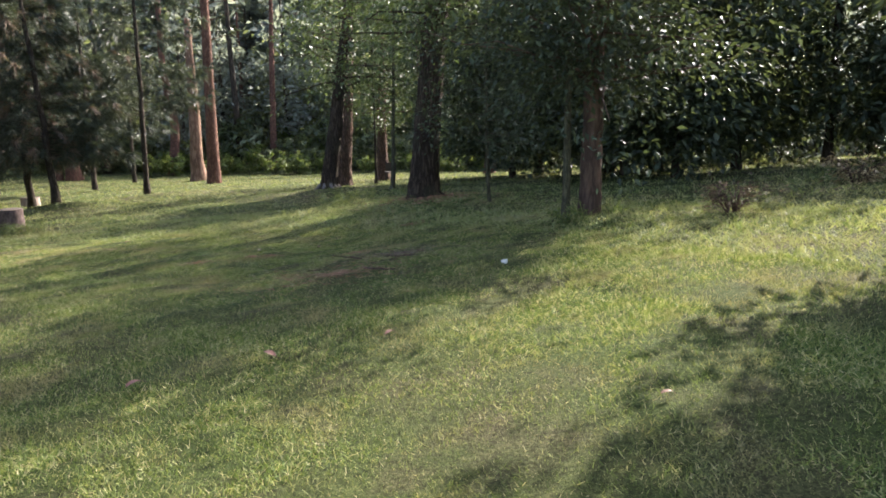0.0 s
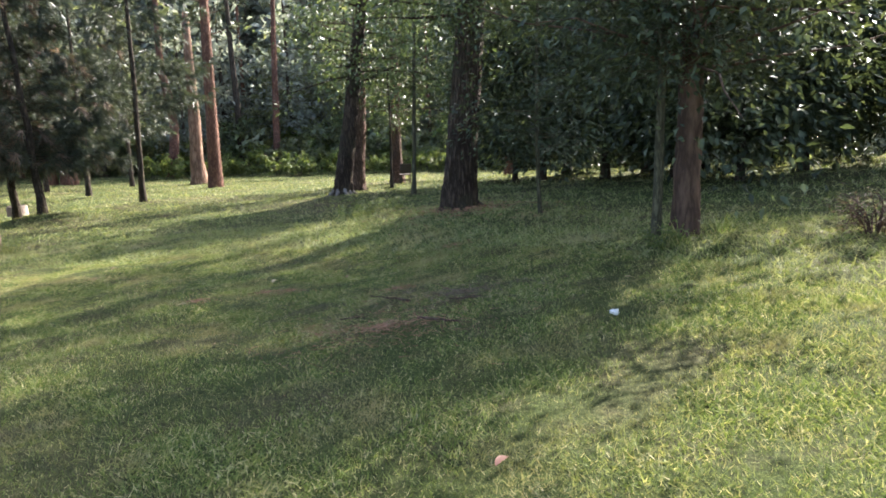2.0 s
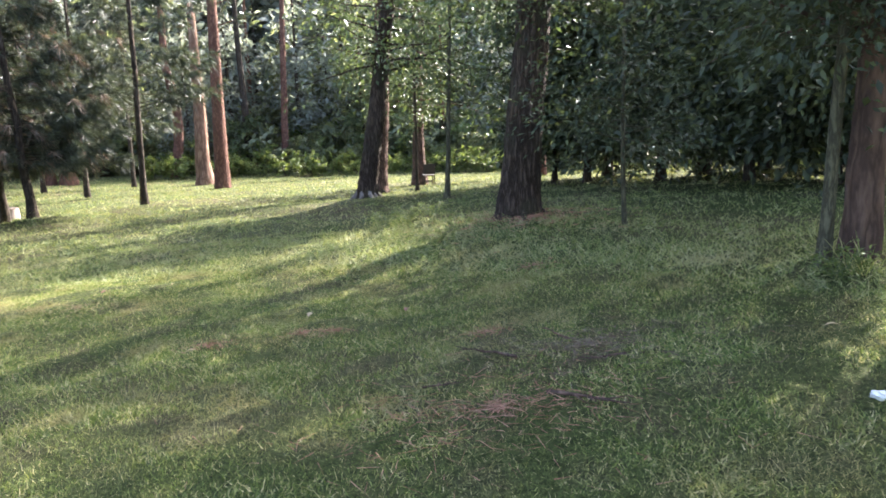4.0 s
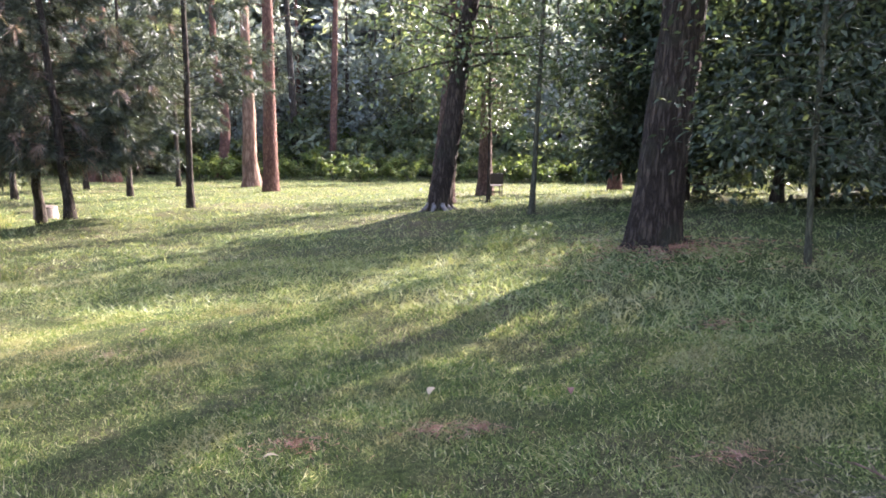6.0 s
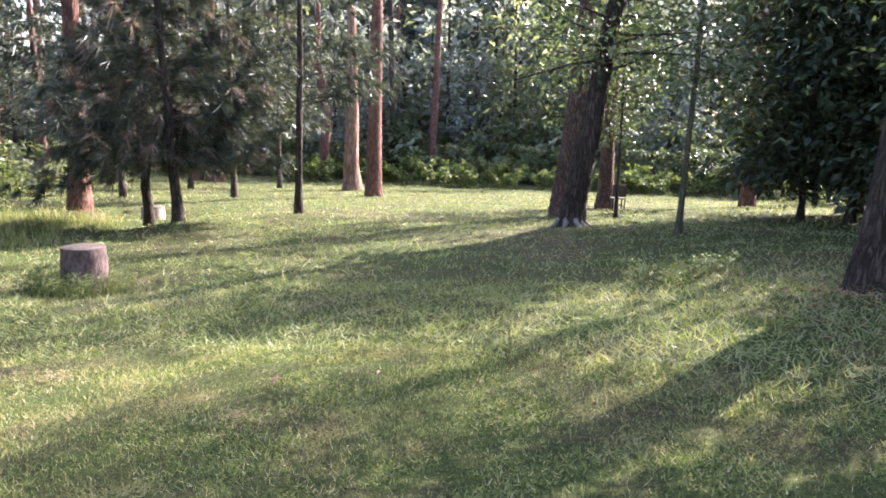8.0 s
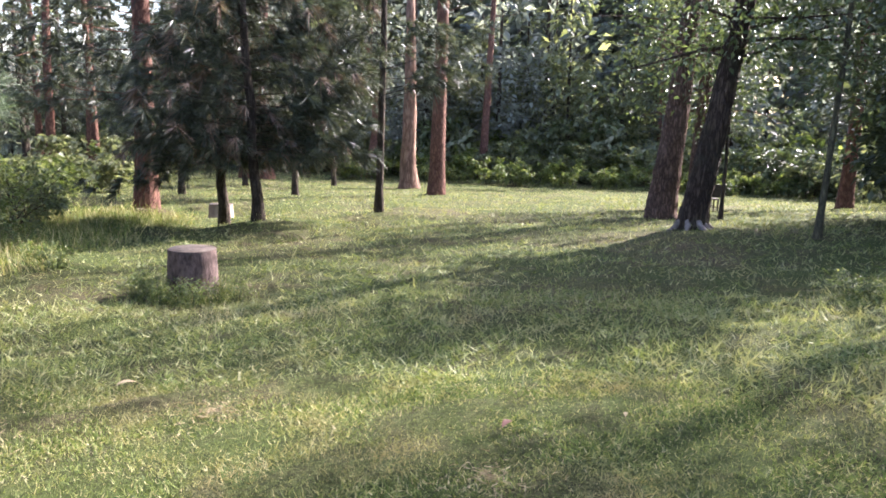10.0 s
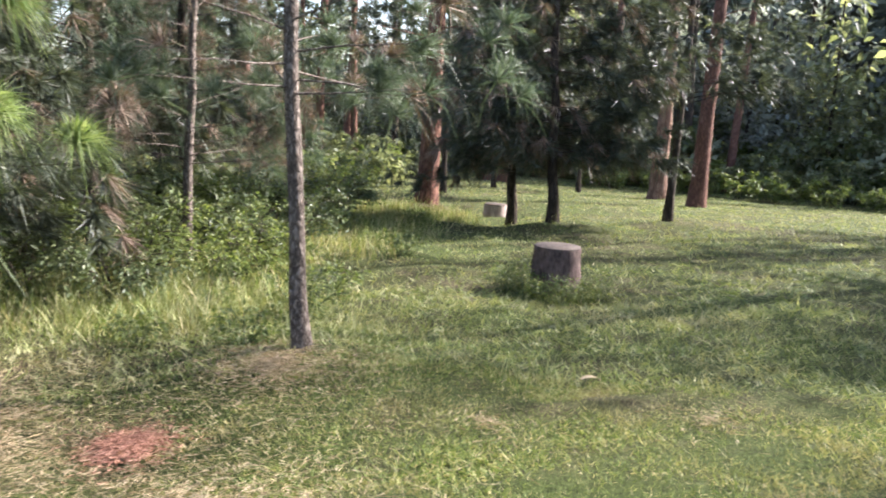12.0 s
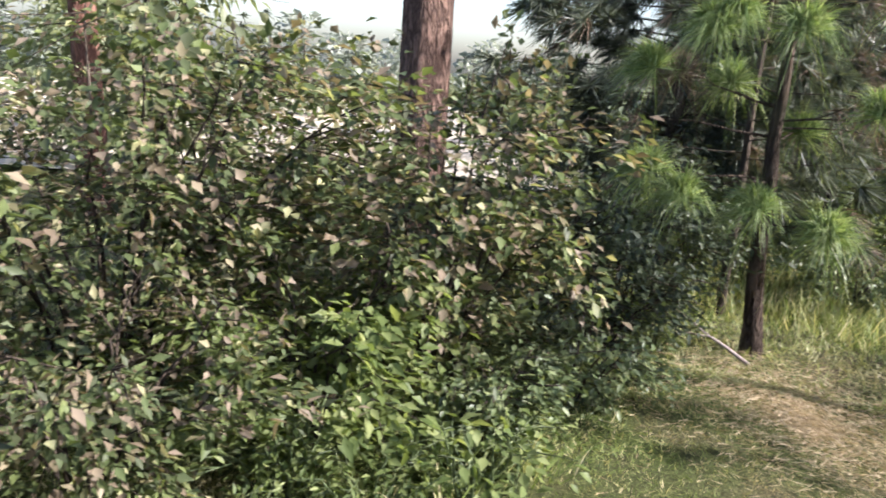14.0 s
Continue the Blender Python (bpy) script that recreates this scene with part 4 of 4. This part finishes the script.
# ---- small things on the meadow ----
def stump(x, y, r, h, label, mat_side, mat_top, turn=0.0, seed=0):
    rng = np.random.default_rng(seed)
    ob = thing_at("tree_stump", x, y, label, "tree stump", turn=turn)
    g = Geo()
    hs = np.linspace(-0.1, h, 9)
    pts = np.stack([0 * hs, 0 * hs, hs], 1)
    tube(g, pts, r * (1.02 + 0.03 * np.sin(hs * 9)), 28, 0.015, rng, cap=False)
    part("bark", g, mat_side, ob, smooth=True)
    g = Geo()
    pts = np.array([(0, 0, h - 0.03), (0, 0, h - 0.004), (0, 0, h + 0.004)])
    tube(g, pts, np.array([0.985, 0.985, 0.95]) * r, 28)
    part("cut_face", g, mat_top, ob, "weathered grey cut face")
    return ob


STUMP_SIDE = plain_material("stump_bark", (0.045, 0.030, 0.026), (0.215, 0.150, 0.130), 24.0, 0.9, 0.02, (1, 1, 0.4))
STUMP_TOP = plain_material("stump_cut", (0.055, 0.042, 0.034), (0.135, 0.105, 0.085), 20.0, 0.9, 0.006)
STUMP_PALE = plain_material("pale_stump_bark", (0.22, 0.165, 0.14), (0.46, 0.38, 0.34), 10.0, 0.9, 0.02, (1, 1, 0.4))
stump(-8.62, 15.02, 0.245, 0.52, "weathered brown cut tree stump among grass tufts", STUMP_SIDE, STUMP_TOP, 0, 1)
stump(-13.5, 24.8, 0.28, 0.50, "pale weathered cut tree stump on the lawn", STUMP_PALE, STUMP_TOP, 0, 2)


def scatter_needles(name, x, y, r, h, count, label, mat, category, size=0.12, seed=0, width=0.004):
    """A loose mound of fallen needles or straw."""
    rng = np.random.default_rng(seed)
    ob = thing_at(name, x, y, label, category)
    g = Geo()
    rad, a = r * np.abs(rng.normal(size=count)) * 0.62, rng.uniform(0, 2 * math.pi, count)
    u, v = rad * np.cos(a) * 1.3, rad * np.sin(a)
    z = land(x + u, y + v) - lz(x, y) + 0.03 + h * np.clip(1 - (rad / r) ** 2, 0, 1) * rng.uniform(0.6, 1.0, count)
    way = np.concatenate([rng.normal(size=(count, 2)), 0.15 * rng.normal(size=(count, 1))], 1)
    blades(g, np.stack([u, v, z], -1), way, size * rng.uniform(0.5, 1.3, count), width, rng, 0.08, 1)
    tagged(part("litter", g, mat, ob), kind="stuff")
    return ob


scatter_needles("needle_heap", -9.2, 10.1, 0.2, 0.035, 4200, "small heap of rusty red fallen needles on the grass", RUST_NEEDLES, "needle heap", 0.05, 1)
scatter_needles("straw_patch", -9.0, 11.0, 0.6, 0.015, 3400, "dry straw and needles round a thin pine's foot", STRAW, "dry grass", 0.085, 2, 0.0032)
scatter_needles("straw_patch", -10.1, 9.7, 0.85, 0.02, 9000, "dry pale straw on bare sunny ground", STRAW, "dry grass", 0.085, 3, 0.0032)
scatter_needles("straw_patch", -8.3, 9.6, 0.9, 0.015, 5000, "dry pale straw lying in the grass", STRAW, "dry grass", 0.085, 4, 0.0032)
scatter_needles("needle_patch", -1.1, 7.5, 0.8, 0.01, 700, "brown fallen needles in worn grass", RUST_NEEDLES, "dry litter", 0.12, 5)
scatter_needles("needle_patch", -15.0, 24.1, 0.7, 0.16, 3600, "brown needle mound round a stout pine's foot", NEEDLE_DEAD, "dry litter", 0.2, 6, 0.01)
scatter_needles("needle_patch", -0.3, 13.8, 1.0, 0.02, 850, "brown leaf litter at a great tree's foot", RUST_NEEDLES, "dry litter", 0.12, 7, 0.008)
shrub("dead_bush", 3.4, 9.1, 0.42, 0.42, "low dead bush of bare brown twigs in sunlit grass", NEEDLE_DEAD, 260, 0.06, 401, 16, 0.3, "dead bush", bark=BARK_SMOOTH)
shrub("dead_bush", 6.2, 11.6, 0.45, 0.6, "low grassy dead bush on the slope", STRAW, 420, 0.09, 402, 16, 0.3, "dead bush", bark=BARK_SMOOTH)

LITTER = leaf_material("fallen_leaf", [(0.0, (0.11, 0.045, 0.032)), (1.0, (0.21, 0.095, 0.062))], 0.1, 0.6)
PAPER = plain_material("crumpled_paper", (0.74, 0.73, 0.71), (0.86, 0.85, 0.83), 30.0, 0.7, 0.004)


def fallen_leaf(x, y, size, label, mat, seed):
    """One curled dry leaf with a short stalk."""
    rng = np.random.default_rng(seed)
    ob = thing_at("fallen_leaf", x, y, label, "leaf", turn=rng.uniform(0, 360))
    g = Geo()
    n = 7
    s = np.linspace(0, 1, n)
    w = size * 0.2 * np.sin(np.pi * np.clip(s * 0.94 + 0.04, 0, 1)) ** 0.8
    mid = np.stack([size * (s - 0.5), 0.04 * size * np.sin(5 * s), 0.044 + size * 0.10 * np.sin(np.pi * s)], 1)
    v = np.concatenate([mid + np.stack([0 * w, w, 0.35 * w], 1), mid, mid + np.stack([0 * w, -w, 0.35 * w], 1)])
    f = []
    for r in (0, n):
        for i in range(n - 1):
            f += [(r + i, r + i + 1, r + n + i + 1), (r + i, r + n + i + 1, r + n + i)]
    g.add(v, f)
    tube(g, [mid[0], mid[0] - [size * 0.25, 0, 0.02]], [size * 0.015, size * 0.01], 4)
    part("blade", g, mat, ob)


for k, (x, y, s, lab) in enumerate([(-0.40, 5.02, 0.10, "curled red-brown fallen leaf on the grass"), (-1.16, 4.73, 0.13, "dark brown fallen leaf on the grass"), (-1.71, 10.09, 0.10, "reddish fallen leaf on the grass"),
                                    (-2.51, 10.14, 0.11, "dry tan fallen leaf on the grass"), (1.01, 3.4, 0.07, "curled brown fallen leaf on the grass"), (-4.9, 11.6, 0.10, "small red fallen leaf on the grass"), (-3.2, 9.2, 0.07, "pale dry fallen leaf on the grass"),
                                    (-7.36, 12.01, 0.12, "pale dry fallen leaf on the grass"), (-1.9, 4.4, 0.12, "dark brown fallen leaf on the grass"), (-4.3, 11.9, 0.06, "pale dry fallen leaf on the grass"), (0.9, 8.3, 0.08, "pale dry fallen leaf on the grass")]):
    fallen_leaf(x, y, s * 1.05, lab, STRAW if ("tan" in lab or "pale" in lab) else LITTER, 300 + k)


def paper_scrap(x, y):
    rng = np.random.default_rng(4)
    ob = thing_at("paper_scrap", x, y, "crumpled white scrap of paper in the grass", "litter")
    bm = bmesh.new()
    bmesh.ops.create_icosphere(bm, subdivisions=3, radius=0.029)
    for v in bm.verts:
        v.co *= 1 + 0.9 * noise.noise(v.co * 60) + rng.normal() * 0.04
        v.co.z = v.co.z * 0.55 + 0.06
    me = bpy.data.meshes.new("sheet")
    bm.to_mesh(me)
    bm.free()
    part("sheet", me, PAPER, ob)


paper_scrap(0.54, 7.14)


def dead_branch(x, y, a, length, r, label, mat, rise=0.1, seed=0):
    rng = np.random.default_rng(seed)
    ob = thing_at("dead_branch", x, y, label, "branch", turn=a)
    g = Geo()
    p = limb(g, np.array([0, 0, 0.03]), np.array([1.0, 0, rise]), length, r, rng, 0.0, 7, 6)
    part("stick", g, mat, ob, smooth=True)
    for k in range(3):
        g = Geo()
        limb(g, p[2 + k], unit(np.array([0.8, rng.choice([-1, 1]) * rng.uniform(0.5, 0.9), 0.1])), length * rng.uniform(0.2, 0.4), r * 0.5, rng, 0, 4, 5)
        part("twig", g, mat, ob, smooth=True)


dead_branch(-0.85, 7.65, -35, 0.45, 0.012, "small brown fallen branch on worn grass", BARK_SMOOTH, 0.08, 1)
dead_branch(-1.5, 8.0, 10, 0.25, 0.007, "thin brown fallen twig on worn grass", BARK_SMOOTH, 0.05, 2)
dead_branch(-10.75, 9.9, 205, 0.55, 0.014, "pale broken branch leaning by a small pine", STUMP_PALE, 0.45, 3)
dead_branch(3.3, 9.0, 60, 0.5, 0.012, "forked dead branch on a twig heap", BARK_SMOOTH, 0.5, 4)


def garden_chair(x, y, turn):
    """Small chair seen from behind: solid back, seat, four legs with rails."""
    wood = plain_material("dark_chair_wood", (0.055, 0.043, 0.037), (0.125, 0.10, 0.088), 18.0, 0.7, 0.003, (1, 1, 6))
    ob = thing_at("wooden_chair", x, y, "small dark brown wooden chair with a solid back", "chair", turn=turn)

    def block(name, cx, cy, cz, sx, sy, sz, lean=0.0):
        bm = bmesh.new()
        bmesh.ops.create_cube(bm, size=1.0)
        bmesh.ops.scale(bm, vec=(sx, sy, sz), verts=bm.verts)
        bmesh.ops.bevel(bm, geom=bm.edges[:], offset=min(sx, sy, sz) * 0.2, segments=2, affect="EDGES")
        bmesh.ops.rotate(bm, cent=(0, 0, 0), matrix=Matrix.Rotation(lean, 3, "X"), verts=bm.verts)
        bmesh.ops.translate(bm, vec=(cx, cy, cz), verts=bm.verts)
        me = bpy.data.meshes.new(name)
        bm.to_mesh(me)
        bm.free()
        part(name, me, wood, ob)

    block("seat", 0, 0, 0.40, 0.44, 0.42, 0.035)
    block("backrest", 0, -0.22, 0.66, 0.46, 0.03, 0.42, 0.12)
    for sx in (-0.19, 0.19):
        for sy in (-0.18, 0.18):
            block("leg", sx, sy, 0.19, 0.04, 0.04, 0.40)
    block("rail", 0, -0.18, 0.15, 0.36, 0.025, 0.03)
    block("rail", 0, 0.18, 0.15, 0.36, 0.025, 0.03)
    ob.scale = (0.8, 0.8, 0.76)


garden_chair(-2.0, 27.4, 12)

dead_branch(-0.95, 8.3, 150, 0.42, 0.010, "bare fallen branch lying in the grass", BARK_SMOOTH, 0.02, 5)
dead_branch(-0.35, 8.1, 200, 0.35, 0.008, "thin bare fallen branch in the grass", BARK_SMOOTH, 0.02, 6)
dead_branch(-0.6, 8.6, 120, 0.3, 0.007, "thin bare fallen twig in the grass", BARK_PALE, 0.03, 7)
scatter_needles("needle_patch", -0.5, 8.4, 0.6, 0.01, 700, "brown needles and twigs in worn grass", NEEDLE_DEAD, "dry litter", 0.12, 11)
for k, (x, y, r) in enumerate([(-3.13, 9.41, 0.22), (-2.45, 9.53, 0.13), (-2.23, 9.56, 0.12), (-0.53, 11.2, 0.2), (-1.1, 9.05, 0.16), (-4.9, 11.0, 0.2), (-6.6, 11.7, 0.25), (-7.6, 11.0, 0.25)]):
    scatter_needles("needle_patch", x, y, r, 0.008, int(950 * r), "brown needles in a worn spot of the lawn", RUST_NEEDLES if k < 5 else STRAW, "dry litter", 0.06, 12 + k)


def roots(tree, r, count, mat, seed, reach=0.9):
    """Surface roots that run out from a trunk's foot and dive into the ground."""
    rng = np.random.default_rng(seed)
    x, y = tree.location.x, tree.location.y
    for k in range(count):
        a = 2 * math.pi * k / count + rng.uniform(-0.25, 0.25)
        d = np.linspace(r * 0.5, r + reach * rng.uniform(0.4, 1.0), 7)
        px = np.cos(a + 0.25 * np.sin(3 * d)) * d
        py = np.sin(a + 0.25 * np.sin(3 * d)) * d
        u = np.linspace(0, 1, 7)
        pz = land(x + px, y + py) - tree.location.z + r * 0.9 * (1 - u) ** 2.2 - 0.03 * u
        g = Geo()
        tube(g, np.stack([px, py, pz], 1), r * 0.30 * (1 - 0.75 * u), 7, 0.06, rng)
        part("root", g, mat, tree, "pale weathered surface root" if mat is ROOT_PALE else "", True)


ROOT_PALE = plain_material("weathered_root", (0.10, 0.075, 0.06), (0.32, 0.27, 0.24), 16.0, 0.9, 0.01)
for ob in [o for o in scene.objects if o.parent is None and o.name in ("great_tree", "leaning_tree", "leaning_tree.001")]:
    if ob.name == "great_tree":
        roots(ob, 0.25, 9, BARK_BROWN, 1, 0.3)
    elif ob.name == "leaning_tree":
        roots(ob, 0.23, 9, ROOT_PALE, 2, 0.3)
    else:
        roots(ob, 0.26, 7, BARK_BROWN, 3, 0.3)


def leafy_shoots(tree, line_lean, count, seed):
    """Small leafy twigs that sprout straight from the bark."""
    rng = np.random.default_rng(seed)
    for k in range(count):
        h, a = rng.uniform(0.5, 3.2), rng.uniform(0, 2 * math.pi)
        root = np.array([line_lean[0] * h + 0.24 * math.cos(a), line_lean[1] * h + 0.24 * math.sin(a), h])
        way = np.array([math.cos(a), math.sin(a), 0.4])
        g, f = Geo(), Geo()
        p = limb(g, root, way, rng.uniform(0.25, 0.5), 0.006, rng, -0.2, 4, 4)
        leaves(f, p[rng.integers(1, 4, 26)] + rng.normal(size=(26, 3)) * 0.06, np.tile(way, (26, 1)), 0.085, rng)
        shoot = part("shoot", g, BARK_DARK, tree, smooth=True)
        tagged(part("leaf_spray", f, LEAF_MID, shoot), kind="stuff")


leafy_shoots([o for o in scene.objects if o.name == "great_tree"][0], (0.085, 0.02), 8, 9)
